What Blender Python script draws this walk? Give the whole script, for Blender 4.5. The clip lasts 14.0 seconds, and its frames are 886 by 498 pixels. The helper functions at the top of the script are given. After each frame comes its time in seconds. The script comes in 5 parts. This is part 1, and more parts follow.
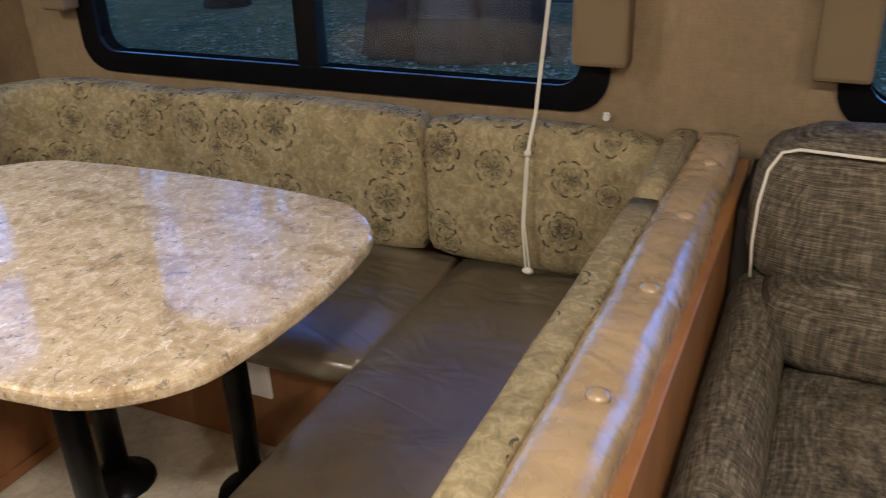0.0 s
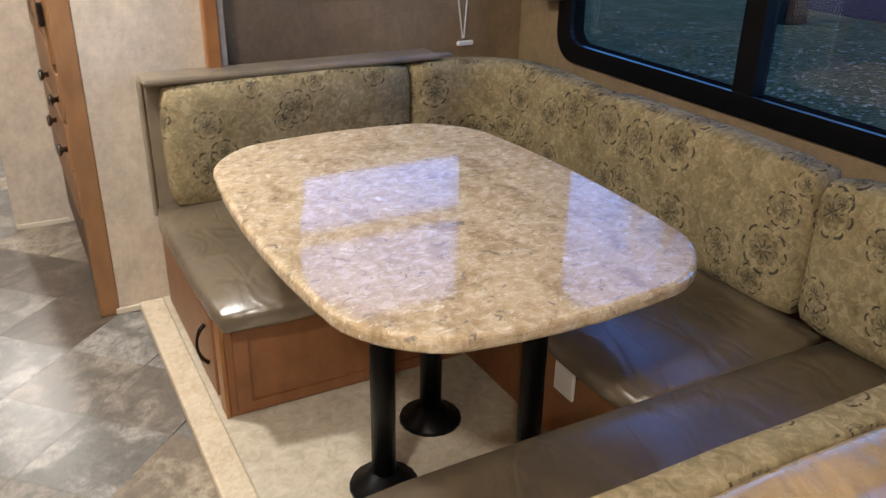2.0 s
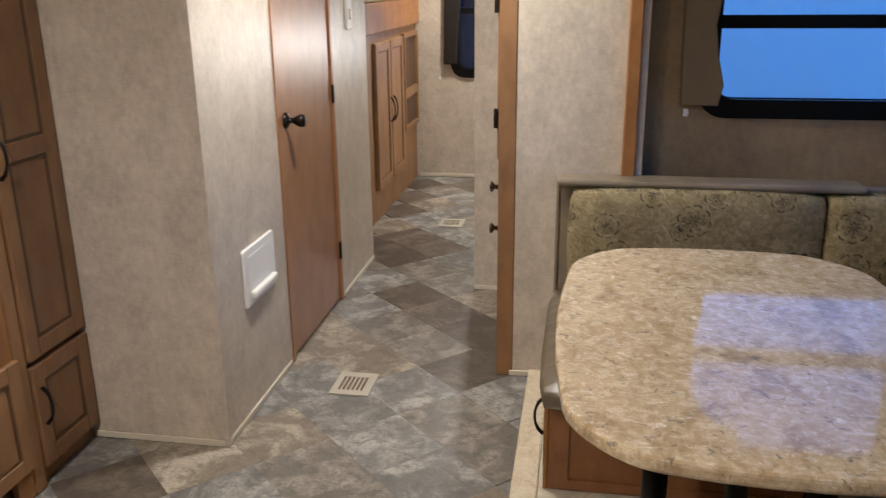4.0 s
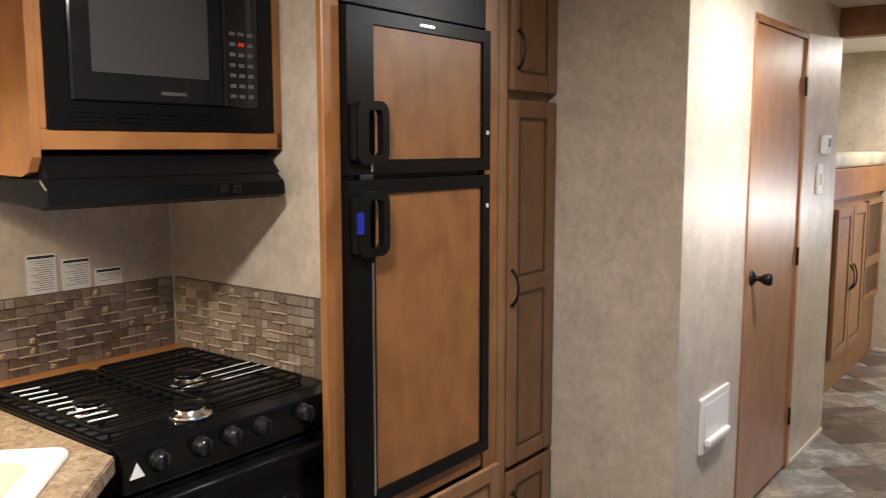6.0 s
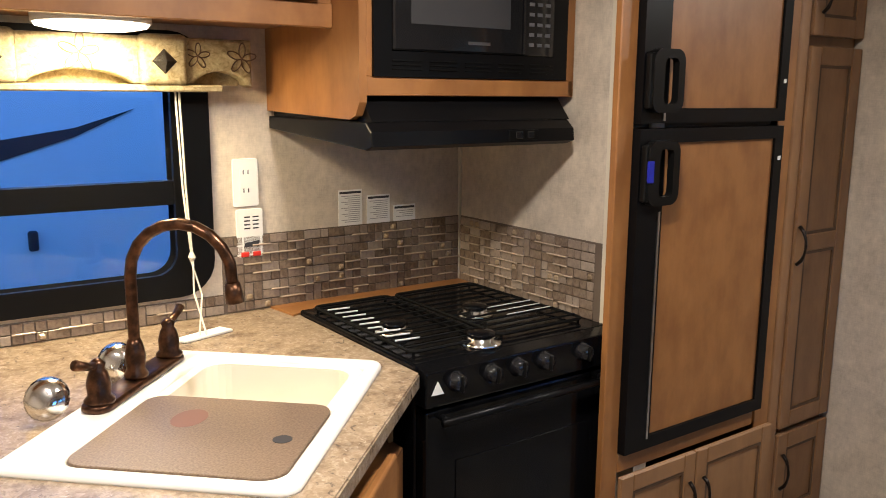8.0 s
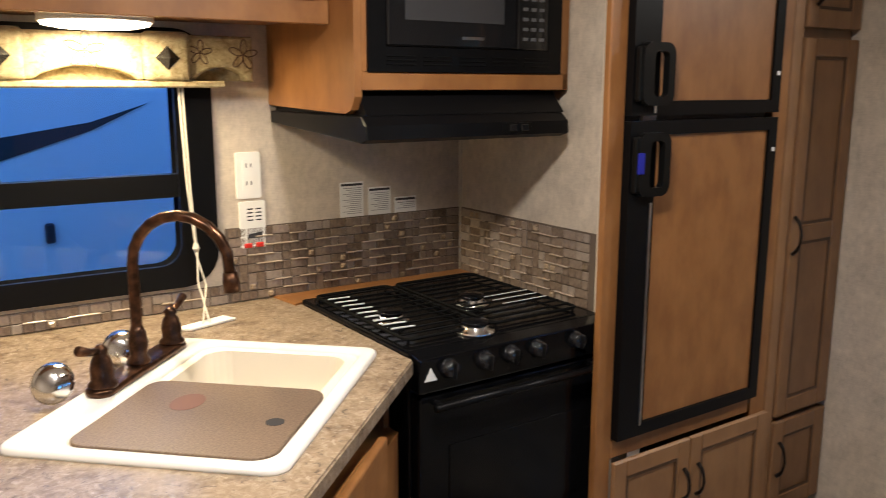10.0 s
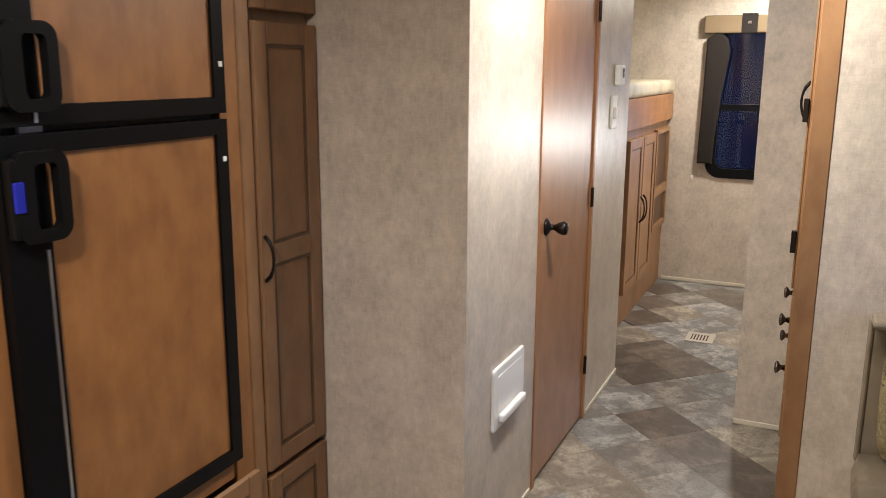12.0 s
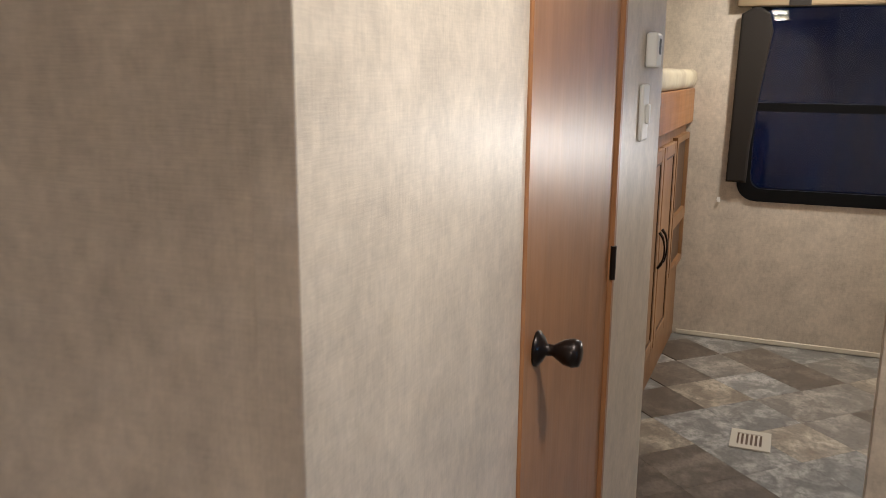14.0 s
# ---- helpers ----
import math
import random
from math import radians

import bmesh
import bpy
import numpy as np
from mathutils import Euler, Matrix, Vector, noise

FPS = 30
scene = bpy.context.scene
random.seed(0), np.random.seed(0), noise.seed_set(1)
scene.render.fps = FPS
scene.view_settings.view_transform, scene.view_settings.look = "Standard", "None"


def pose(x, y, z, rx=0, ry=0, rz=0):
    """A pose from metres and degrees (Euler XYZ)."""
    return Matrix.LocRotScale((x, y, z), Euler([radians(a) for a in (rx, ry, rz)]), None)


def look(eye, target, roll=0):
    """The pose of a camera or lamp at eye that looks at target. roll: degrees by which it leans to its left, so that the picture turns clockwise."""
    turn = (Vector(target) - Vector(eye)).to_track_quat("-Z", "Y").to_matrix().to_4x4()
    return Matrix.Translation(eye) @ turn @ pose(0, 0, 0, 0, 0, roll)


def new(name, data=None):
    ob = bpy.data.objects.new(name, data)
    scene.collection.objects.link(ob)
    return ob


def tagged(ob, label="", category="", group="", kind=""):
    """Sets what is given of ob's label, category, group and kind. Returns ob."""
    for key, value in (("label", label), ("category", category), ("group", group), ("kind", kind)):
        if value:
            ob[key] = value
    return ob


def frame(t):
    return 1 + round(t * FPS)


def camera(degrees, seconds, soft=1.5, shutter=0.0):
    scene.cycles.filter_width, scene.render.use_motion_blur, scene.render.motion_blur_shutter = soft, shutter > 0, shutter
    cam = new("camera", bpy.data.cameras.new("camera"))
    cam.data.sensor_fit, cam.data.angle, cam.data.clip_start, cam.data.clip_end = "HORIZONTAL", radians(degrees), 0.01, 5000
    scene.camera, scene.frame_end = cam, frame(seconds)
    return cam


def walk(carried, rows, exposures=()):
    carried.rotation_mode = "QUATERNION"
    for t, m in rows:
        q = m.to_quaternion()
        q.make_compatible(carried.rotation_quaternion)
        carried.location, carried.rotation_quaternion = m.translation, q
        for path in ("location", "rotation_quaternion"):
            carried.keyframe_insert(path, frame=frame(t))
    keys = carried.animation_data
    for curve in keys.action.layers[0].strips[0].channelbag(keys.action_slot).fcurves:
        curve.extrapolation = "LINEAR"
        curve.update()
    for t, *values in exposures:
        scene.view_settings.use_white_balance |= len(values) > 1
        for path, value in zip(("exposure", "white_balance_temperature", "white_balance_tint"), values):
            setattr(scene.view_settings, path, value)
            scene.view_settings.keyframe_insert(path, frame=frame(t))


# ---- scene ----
cam = camera(56.0, 14.0, 0.65, 0.25)
PATH = [
    (0, (1.061, 1.062, 1.373), (0.281, 2.694, 0.519), -2.14),
    (0.5, (1.073, 1.158, 1.403), (0.030, 2.624, 0.529), -1.94),
    (1, (1.099, 1.172, 1.379), (-0.160, 2.485, 0.548), -0.75),
    (1.5, (1.200, 1.236, 1.348), (-0.258, 2.346, 0.548), 0.31),
    (1.9, (1.285, 1.285, 1.392), (-0.311, 2.189, 0.595), 0.33),
    (2, (1.302, 1.292, 1.389), (-0.296, 2.159, 0.556), 1.04),
    (2.2, (1.333, 1.317, 1.397), (-0.318, 2.071, 0.557), 1.27),
    (4.3, (1.578, 1.766, 1.469), (-0.289, 1.280, 0.942), -0.44),
    (4.5, (1.604, 1.768, 1.480), (-0.249, 1.173, 1.020), -0.21),
    (5, (1.670, 1.724, 1.480), (-0.127, 0.902, 1.175), -0.11),
    (5.5, (1.747, 1.672, 1.479), (0.059, 0.628, 1.226), 0.09),
    (6, (1.792, 1.642, 1.461), (0.223, 0.426, 1.218), -0.02),
    (6.5, (1.840, 1.665, 1.449), (0.397, 0.300, 1.214), 0.06),
    (7, (1.894, 1.639, 1.431), (0.558, 0.171, 1.189), 0.13),
    (7.5, (1.910, 1.615, 1.458), (0.678, 0.073, 1.135), 0.70),
    (7.7, (1.922, 1.615, 1.461), (0.730, 0.047, 1.111), 0.68),
    (9.8, (1.918, 1.685, 1.463), (0.876, 0.022, 1.075), 0.12),
    (10, (1.901, 1.695, 1.468), (0.799, 0.071, 1.082), 0.10),
    (10.5, (1.855, 1.692, 1.477), (0.538, 0.235, 1.099), 0.08),
    (11, (1.764, 1.666, 1.503), (0.216, 0.463, 1.104), 0.03),
    (11.5, (1.553, 1.595, 1.499), (-0.142, 0.619, 1.084), 0.02),
    (12, (1.297, 1.486, 1.498), (-0.484, 0.680, 1.073), 0.33),
    (12.5, (1.001, 1.304, 1.466), (-0.802, 0.555, 1.034), 0.22),
    (13, (0.636, 1.183, 1.426), (-1.169, 0.442, 0.987), -0.02),
    (13.5, (0.275, 1.138, 1.442), (-1.521, 0.373, 1.009), 0.13),
    (14, (-0.161, 1.001, 1.417), (-1.967, 0.251, 0.996), 0.50),
]
walk(cam, [(t, look(eye, target, roll)) for t, eye, target, roll in PATH],
     ((0.0, 0.46), (1.4, 0.46), (2.2, 0.48), (4.3, -0.10), (4.6, -0.08), (5.3, 0.0), (6.0, 0.14), (6.6, 0.06), (7.7, 0.04), (9.8, -0.30), (10.1, -0.22), (10.6, -0.08), (11.0, 0.04), (11.5, 0.24), (12.0, 0.04), (12.5, 0.0), (13.0, -0.02), (13.5, 0.0), (14.0, -0.44)))

# ---- light ----
world = bpy.data.worlds.new("world")
scene.world = world
world.use_nodes = True
wn, wl = world.node_tree.nodes, world.node_tree.links
sky = wn.new("ShaderNodeTexSky")
sky.sky_type = "NISHITA"
sky.sun_disc = False
sky.sun_elevation = radians(14)
sky.sun_rotation = radians(200)
tint = wn.new("ShaderNodeMix")
tint.data_type, tint.blend_type = "RGBA", "MULTIPLY"
tint.inputs[0].default_value = 1.0
tint.inputs[7].default_value = (0.20, 0.52, 1.25, 1)
wl.new(sky.outputs[0], tint.inputs[6])
wl.new(tint.outputs[2], wn["Background"].inputs[0])
wn["Background"].inputs[1].default_value = 0.57


def lamp(name, x, y, z, power, size, color=(1.0, 0.80, 0.58), rot=(0, 0, 0), spread=180):
    data = bpy.data.lights.new(name, "AREA")
    data.shape, data.size, data.energy, data.color = "DISK", size, power, color
    data.spread = radians(spread)
    ob = new(name, data)
    ob.matrix_world = pose(x, y, z, *rot)
    return ob


CEIL = 2.12
WARM = (1.0, 0.917, 0.84)
lamp("lamp_kitchen", 1.05, 0.75, CEIL - 0.05, 27, 0.16, WARM)
lamp("lamp_front", 2.3, 0.75, CEIL - 0.05, 24, 0.16, WARM)
lamp("lamp_hall", -1.05, 1.16, CEIL - 0.05, 25, 0.16, (1.0, 0.97, 0.93))
lamp("lamp_bunk", -4.2, 1.1, CEIL - 0.05, 25, 0.14, (1.0, 0.95, 0.9))
lamp("lamp_range", 1.44, -0.44, 1.592, 12.5, 0.2, (1.0, 0.81, 0.50))
lamp("lamp_reading", -4.62, 1.79, 1.02, 11.5, 0.10, (1.0, 0.96, 0.92), (0, -90, -20))

# ---- materials ----


def material(name, color, rough=0.5, metal=0.0, spec=0.5):
    m = bpy.data.materials.new(name)
    m.use_nodes = True
    b = m.node_tree.nodes["Principled BSDF"]
    b.inputs["Base Color"].default_value = (*color, 1)
    b.inputs["Roughness"].default_value = rough
    b.inputs["Metallic"].default_value = metal
    b.inputs["Specular IOR Level"].default_value = spec
    return m


class Mat:
    """Short hand for node work on one material."""

    def __init__(self, name, color, rough=0.5, metal=0.0, spec=0.5):
        self.m = material(name, color, rough, metal, spec)
        self.n, self.l = self.m.node_tree.nodes, self.m.node_tree.links
        self.b = self.n["Principled BSDF"]
        self.co = self.n.new("ShaderNodeTexCoord").outputs["Object"]

    def mapped(self, scale, rot=(0, 0, 0)):
        q = self.n.new("ShaderNodeMapping")
        q.inputs["Scale"].default_value = scale
        q.inputs["Rotation"].default_value = rot
        self.l.new(self.co, q.inputs[0])
        return q.outputs[0]

    def noise(self, scale, detail=4, rough=0.55, vec=None, distort=0.0):
        q = self.n.new("ShaderNodeTexNoise")
        q.inputs["Scale"].default_value = scale
        q.inputs["Detail"].default_value = detail
        q.inputs["Roughness"].default_value = rough
        q.inputs["Distortion"].default_value = distort
        self.l.new(vec or self.co, q.inputs[0])
        return q.outputs[0]

    def ramp(self, fac, *stops):
        q = self.n.new("ShaderNodeValToRGB")
        e = q.color_ramp.elements
        while len(e) < len(stops):
            e.new(0.5)
        for k, (p, c) in zip(e, stops):
            k.position = p
            k.color = (*c, 1) if len(c) == 3 else c
        self.l.new(fac, q.inputs[0])
        return q.outputs[0]

    def mix(self, fac, a, b, blend="MIX"):
        q = self.n.new("ShaderNodeMix")
        q.data_type, q.blend_type = "RGBA", blend
        for i, v in ((0, fac), (6, a), (7, b)):
            if isinstance(v, (int, float)):
                q.inputs[i].default_value = v
            elif isinstance(v, tuple):
                q.inputs[i].default_value = (*v, 1)
            else:
                self.l.new(v, q.inputs[i])
        return q.outputs[2]

    def math(self, op, a, b=0.0, c=0.0):
        q = self.n.new("ShaderNodeMath")
        q.operation = op
        for i, v in enumerate((a, b, c)):
            if isinstance(v, (int, float)):
                q.inputs[i].default_value = v
            else:
                self.l.new(v, q.inputs[i])
        return q.outputs[0]

    def color(self, c):
        self.l.new(c, self.b.inputs["Base Color"])
        return self

    def rough(self, fac, lo, hi):
        q = self.n.new("ShaderNodeMapRange")
        q.inputs[3].default_value, q.inputs[4].default_value = lo, hi
        self.l.new(fac, q.inputs[0])
        self.l.new(q.outputs[0], self.b.inputs["Roughness"])
        return self

    def bump(self, h, strength=0.2, dist=0.002):
        q = self.n.new("ShaderNodeBump")
        q.inputs["Strength"].default_value = strength
        q.inputs["Distance"].default_value = dist
        self.l.new(h, q.inputs["Height"])
        self.l.new(q.outputs[0], self.b.inputs["Normal"])
        return self


def wallpaper(name, base, rough=0.42):
    m = Mat(name, base, rough)
    big = m.noise(9, 4, 0.65)
    mid = m.noise(44, 5, 0.72, m.mapped((1, 1, 0.7)))
    lin = m.noise(420, 2, 0.6, m.mapped((1, 1, 0.08)))
    lin2 = m.noise(420, 2, 0.6, m.mapped((0.06, 0.06, 1)))
    d = tuple(v * 0.64 for v in base)
    h = tuple(min(1, v * 1.18) for v in base)
    c = m.ramp(mid, (0.34, d), (0.66, h))
    c = m.mix(0.5, c, m.ramp(big, (0.36, d), (0.64, h)))
    c = m.mix(0.28, c, m.mix(0.5, m.ramp(lin, (0.35, d), (0.65, h)), m.ramp(lin2, (0.35, d), (0.65, h))))
    m.color(c).rough(mid, rough - 0.07, rough + 0.1)
    return m.bump(m.math("ADD", lin, lin2), 0.13, 0.001).m


def wood(name, base, dark, axis="z", rough=0.38, scale=1.0):
    m = Mat(name, base, rough)
    s = {"z": (9, 9, 1.3), "x": (1.3, 9, 9), "y": (9, 1.3, 9)}[axis]
    s2 = {"z": (90, 90, 1.6), "x": (1.6, 90, 90), "y": (90, 1.6, 90)}[axis]
    info = m.n.new("ShaderNodeObjectInfo").outputs["Random"]
    v = m.n.new("ShaderNodeVectorMath")
    v.operation = "ADD"
    m.l.new(m.mapped(tuple(k * scale for k in s)), v.inputs[0])
    m.l.new(m.math("MULTIPLY", info, 23.0), v.inputs[1])
    a = m.noise(1.0, 5, 0.6, v.outputs[0], 0.6)
    f = m.noise(1.0, 3, 0.7, m.mapped(tuple(k * scale for k in s2)))
    big = m.noise(11, 4, 0.6, m.mapped((1, 1, 0.6)))
    c = m.ramp(a, (0.28, dark), (0.72, base))
    c = m.mix(m.math("MULTIPLY", f, 0.26), c, dark)
    c = m.mix(0.5, c, m.ramp(big, (0.36, dark), (0.62, base)))
    m.color(c).rough(f, rough - 0.05, rough + 0.12)
    return m.bump(f, 0.05, 0.0006).m


def speckle(name, cols, rough, scale=1.0):
    """Printed stone laminate: clouds of four tones with small pale chips and grey flecks."""
    m = Mat(name, cols[1], rough)
    a = m.noise(9 * scale, 6, 0.72, m.mapped((1, 1.5, 1)), 0.5)
    b = m.noise(52 * scale, 6, 0.72, m.mapped((1, 0.8, 1)), 0.7)
    d = m.noise(34 * scale, 5, 0.75, m.mapped((1.5, 1, 1), (0, 0, 0.6)), 0.9)
    c = m.ramp(a, (0.36, cols[0]), (0.46, cols[1]), (0.56, cols[2]), (0.66, cols[1]))
    c = m.mix(0.34, c, m.ramp(b, (0.36, cols[0]), (0.50, cols[1]), (0.62, cols[3])))
    c = m.mix(m.math("MULTIPLY", m.ramp(d, (0.60, (0, 0, 0)), (0.66, (1, 1, 1))), 0.75), c, cols[3])
    c = m.mix(m.math("MULTIPLY", m.ramp(d, (0.36, (1, 1, 1)), (0.42, (0, 0, 0))), 0.75), c, cols[4])
    return m.color(c).m


def floral(name, ground, dark, pale):
    """Woven upholstery with rosettes of two sizes over a mottled ground."""
    m = Mat(name, ground, 0.85, 0, 0.2)
    n, l = m.n, m.l
    geo = n.new("ShaderNodeNewGeometry").outputs["Normal"]
    sepn = n.new("ShaderNodeSeparateXYZ")
    l.new(geo, sepn.inputs[0])
    sepp = n.new("ShaderNodeSeparateXYZ")
    l.new(m.co, sepp.inputs[0])
    ax = m.math("GREATER_THAN", m.math("ABSOLUTE", sepn.outputs[0]), 0.72)
    up = m.math("GREATER_THAN", m.math("ABSOLUTE", sepn.outputs[2]), 0.72)

    def pick(f, a, b):
        return m.math("ADD", m.math("MULTIPLY", f, a), m.math("MULTIPLY", m.math("SUBTRACT", 1.0, f), b))

    u = pick(ax, sepp.outputs[1], sepp.outputs[0])
    w = pick(up, sepp.outputs[1], sepp.outputs[2])
    com = n.new("ShaderNodeCombineXYZ")
    l.new(u, com.inputs[0])
    l.new(w, com.inputs[1])
    col = m.ramp(m.noise(48, 5, 0.65, None, 1.0), (0.36, tuple(v * 0.62 for v in ground)), (0.50, ground), (0.64, pale))
    col = m.mix(0.35, col, m.ramp(m.noise(14, 4), (0.35, tuple(v * 0.7 for v in ground)), (0.65, pale)))
    for scale, petals, off, share in ((6.2, 8.0, 0.0, 0.18), (9.6, 6.0, 3.37, 0.80)):
        mp = n.new("ShaderNodeMapping")
        mp.inputs["Location"].default_value = (off, off * 0.6, 0)
        mp.inputs["Scale"].default_value = (scale, scale, scale)
        l.new(com.outputs[0], mp.inputs[0])
        vo = n.new("ShaderNodeTexVoronoi")
        vo.voronoi_dimensions = "2D"
        vo.inputs["Scale"].default_value = 1.0
        vo.inputs["Randomness"].default_value = 0.42
        l.new(mp.outputs[0], vo.inputs["Vector"])
        dv = n.new("ShaderNodeVectorMath")
        dv.operation = "SUBTRACT"
        l.new(mp.outputs[0], dv.inputs[0])
        l.new(vo.outputs["Position"], dv.inputs[1])
        sd = n.new("ShaderNodeSeparateXYZ")
        l.new(dv.outputs[0], sd.inputs[0])
        sepc = n.new("ShaderNodeSeparateColor")
        l.new(vo.outputs["Color"], sepc.inputs[0])
        size = m.math("ADD", 0.72, m.math("MULTIPLY", sepc.outputs[1], 0.5))
        r = m.math("DIVIDE", m.math("SQRT", m.math("ADD", m.math("POWER", m.math("ABSOLUTE", sd.outputs[0]), 2.0), m.math("POWER", m.math("ABSOLUTE", sd.outputs[1]), 2.0))), size)
        th = m.math("ADD", m.math("ARCTAN2", sd.outputs[1], sd.outputs[0]), m.math("MULTIPLY", sepc.outputs[2], 3.0))
        wave = m.math("ABSOLUTE", m.math("SINE", m.math("MULTIPLY", th, petals * 0.5)))
        use = m.math("GREATER_THAN", sepc.outputs[0], share)
        rad = m.math("ADD", 0.29, m.math("MULTIPLY", wave, 0.05))
        dash = m.math("GREATER_THAN", wave, 0.55)
        ring_ = m.math("MULTIPLY", m.math("LESS_THAN", m.math("ABSOLUTE", m.math("SUBTRACT", r, rad)), 0.020), dash)
        disc = m.math("LESS_THAN", r, m.math("ADD", 0.15, m.math("MULTIPLY", wave, 0.10)))
        star = m.math("LESS_THAN", r, m.math("MULTIPLY", m.math("POWER", wave, 1.6), 0.15))
        inner = m.math("LESS_THAN", m.math("ABSOLUTE", m.math("SUBTRACT", r, m.math("ADD", 0.17, m.math("MULTIPLY", wave, 0.045)))), 0.012)
        broken = m.ramp(m.noise(85, 3, 0.6), (0.34, (0.25, 0.25, 0.25)), (0.52, (1, 1, 1)))
        for shape, amount in ((disc, 0.26), (inner, 0.28), (star, 0.62), (ring_, 0.80)):
            col = m.mix(m.math("MULTIPLY", m.math("MULTIPLY", shape, use), m.math("MULTIPLY", broken, amount)), col, dark)
    m.color(col)
    return m.bump(m.noise(900, 2), 0.25, 0.001).m


def vinyl(name, base, rough=0.36, folds=0.012, spec=0.5):
    m = Mat(name, base, rough, 0, spec)
    big = m.noise(5, 3, 0.5, None, 0.8)
    c = m.ramp(big, (0.35, tuple(v * 0.82 for v in base)), (0.65, tuple(v * 1.15 for v in base)))
    m.color(c).rough(m.noise(30, 3), rough - 0.05, rough + 0.12)
    m.b.inputs["Coat Weight"].default_value = 0.8
    m.b.inputs["Coat Roughness"].default_value = 0.24
    soft = m.noise(6.5, 2, 0.45, m.mapped((1, 1.5, 1)), 0.9)
    crease = m.ramp(m.noise(1.9, 2, 0.35, m.mapped((0.8, 2.0, 1)), 0.9), (0.46, (1, 1, 1)), (0.50, (0, 0, 0)), (0.53, (1, 1, 1)))
    h = m.math("ADD", m.math("ADD", soft, m.math("MULTIPLY", crease, 0.10)), m.math("MULTIPLY", m.noise(500, 2), 0.03))
    return m.bump(h, 0.5, folds).m


PAPER = wallpaper("wall_vinyl", (0.578, 0.500, 0.405), 0.37)
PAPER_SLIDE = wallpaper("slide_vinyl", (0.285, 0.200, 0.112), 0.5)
WOOD = wood("maple_wood", (0.360, 0.160, 0.050), (0.200, 0.080, 0.024))
WOOD_H = wood("maple_wood_level", (0.360, 0.160, 0.050), (0.200, 0.080, 0.024), "x")
GLAZED = wood("glazed_wood", (0.315, 0.165, 0.072), (0.195, 0.095, 0.040), "z", 0.42)
# Dark glaze; also stands in for shade in toe panel, cubbies and register wells.
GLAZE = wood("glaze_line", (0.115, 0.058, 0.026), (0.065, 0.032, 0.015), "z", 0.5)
CHERRY = wood("bench_wood", (0.275, 0.118, 0.045), (0.165, 0.066, 0.025), "x", 0.42)
DOORWOOD = wood("door_wood", (0.36, 0.165, 0.070), (0.235, 0.100, 0.040), "z", 0.33)
GRANITE = speckle("table_laminate", ((0.32, 0.225, 0.13), (0.50, 0.375, 0.228), (0.62, 0.495, 0.325), (0.88, 0.81, 0.68), (0.15, 0.135, 0.125)), 0.07, 0.9)
COUNTER = speckle("counter_laminate", ((0.145, 0.100, 0.066), (0.275, 0.200, 0.132), (0.36, 0.275, 0.19), (0.50, 0.41, 0.31), (0.10, 0.08, 0.065)), 0.22, 1.1)
FLORAL = floral("floral_fabric", (0.235, 0.182, 0.094), (0.014, 0.016, 0.016), (0.37, 0.305, 0.18))
VINYL = vinyl("olive_vinyl", (0.118, 0.090, 0.056), 0.33, 0.03, 0.9)
CAPVINYL = vinyl("tan_vinyl", (0.36, 0.250, 0.135), 0.24, 0.028, 0.6)
CREAM = Mat("cream_vinyl_floor", (0.50, 0.44, 0.33), 0.5)
CREAM.color(CREAM.ramp(CREAM.noise(26, 5, 0.7, None, 0.6), (0.32, (0.40, 0.345, 0.25)), (0.68, (0.60, 0.54, 0.43)))).bump(CREAM.noise(160), 0.2, 0.001)
CREAM = CREAM.m
TRIM = material("cream_trim", (0.62, 0.56, 0.45), 0.4)
EDGE = speckle("mottled_threshold", ((0.46, 0.37, 0.24), (0.58, 0.49, 0.35), (0.64, 0.56, 0.42), (0.74, 0.68, 0.56), (0.40, 0.33, 0.23)), 0.5, 1.2)
BLACK = Mat("black_plastic", (0.004, 0.004, 0.0045), 0.36)
BLACK.rough(BLACK.noise(60), 0.26, 0.42)
BLACK.b.inputs["Specular IOR Level"].default_value = 0.14
BLACK = BLACK.m
MATTEBLACK = material("matte_black", (0.006, 0.006, 0.006), 1.0, 0, 0.0)
GLOSSBLACK = material("black_glass", (0.010, 0.010, 0.011), 0.10)
ENAMEL = Mat("black_enamel", (0.004, 0.004, 0.0045), 0.16)
ENAMEL.rough(ENAMEL.noise(24), 0.08, 0.16)
ENAMEL.b.inputs["Specular IOR Level"].default_value = 0.16
ENAMEL = ENAMEL.m
GREYPLASTIC = material("grey_plastic", (0.005, 0.005, 0.005), 0.32, 0, 0.16)
WHITEP = material("white_plastic", (0.80, 0.79, 0.75), 0.35)
PAPERWHITE = material("paper_white", (0.78, 0.77, 0.74), 0.6)
INK = material("ink", (0.03, 0.03, 0.035), 0.6)
RED = material("red_plastic", (0.55, 0.03, 0.02), 0.35)
BLUE = material("blue_plastic", (0.008, 0.014, 0.30), 0.4)
CHROME = material("chrome", (0.75, 0.75, 0.76), 0.16, 1.0)
STEEL = material("steel", (0.55, 0.55, 0.55), 0.3, 1.0)
BRONZE = Mat("oiled_bronze", (0.075, 0.036, 0.02), 0.28, 0.85)
BRONZE.color(BRONZE.ramp(BRONZE.noise(45), (0.4, (0.05, 0.024, 0.014)), (0.7, (0.15, 0.07, 0.036))))
BRONZE = BRONZE.m
DARKMETAL = material("dark_bronze_pull", (0.022, 0.016, 0.014), 0.34, 0.7)
SINKW = material("sink_white", (0.84, 0.82, 0.76), 0.25)
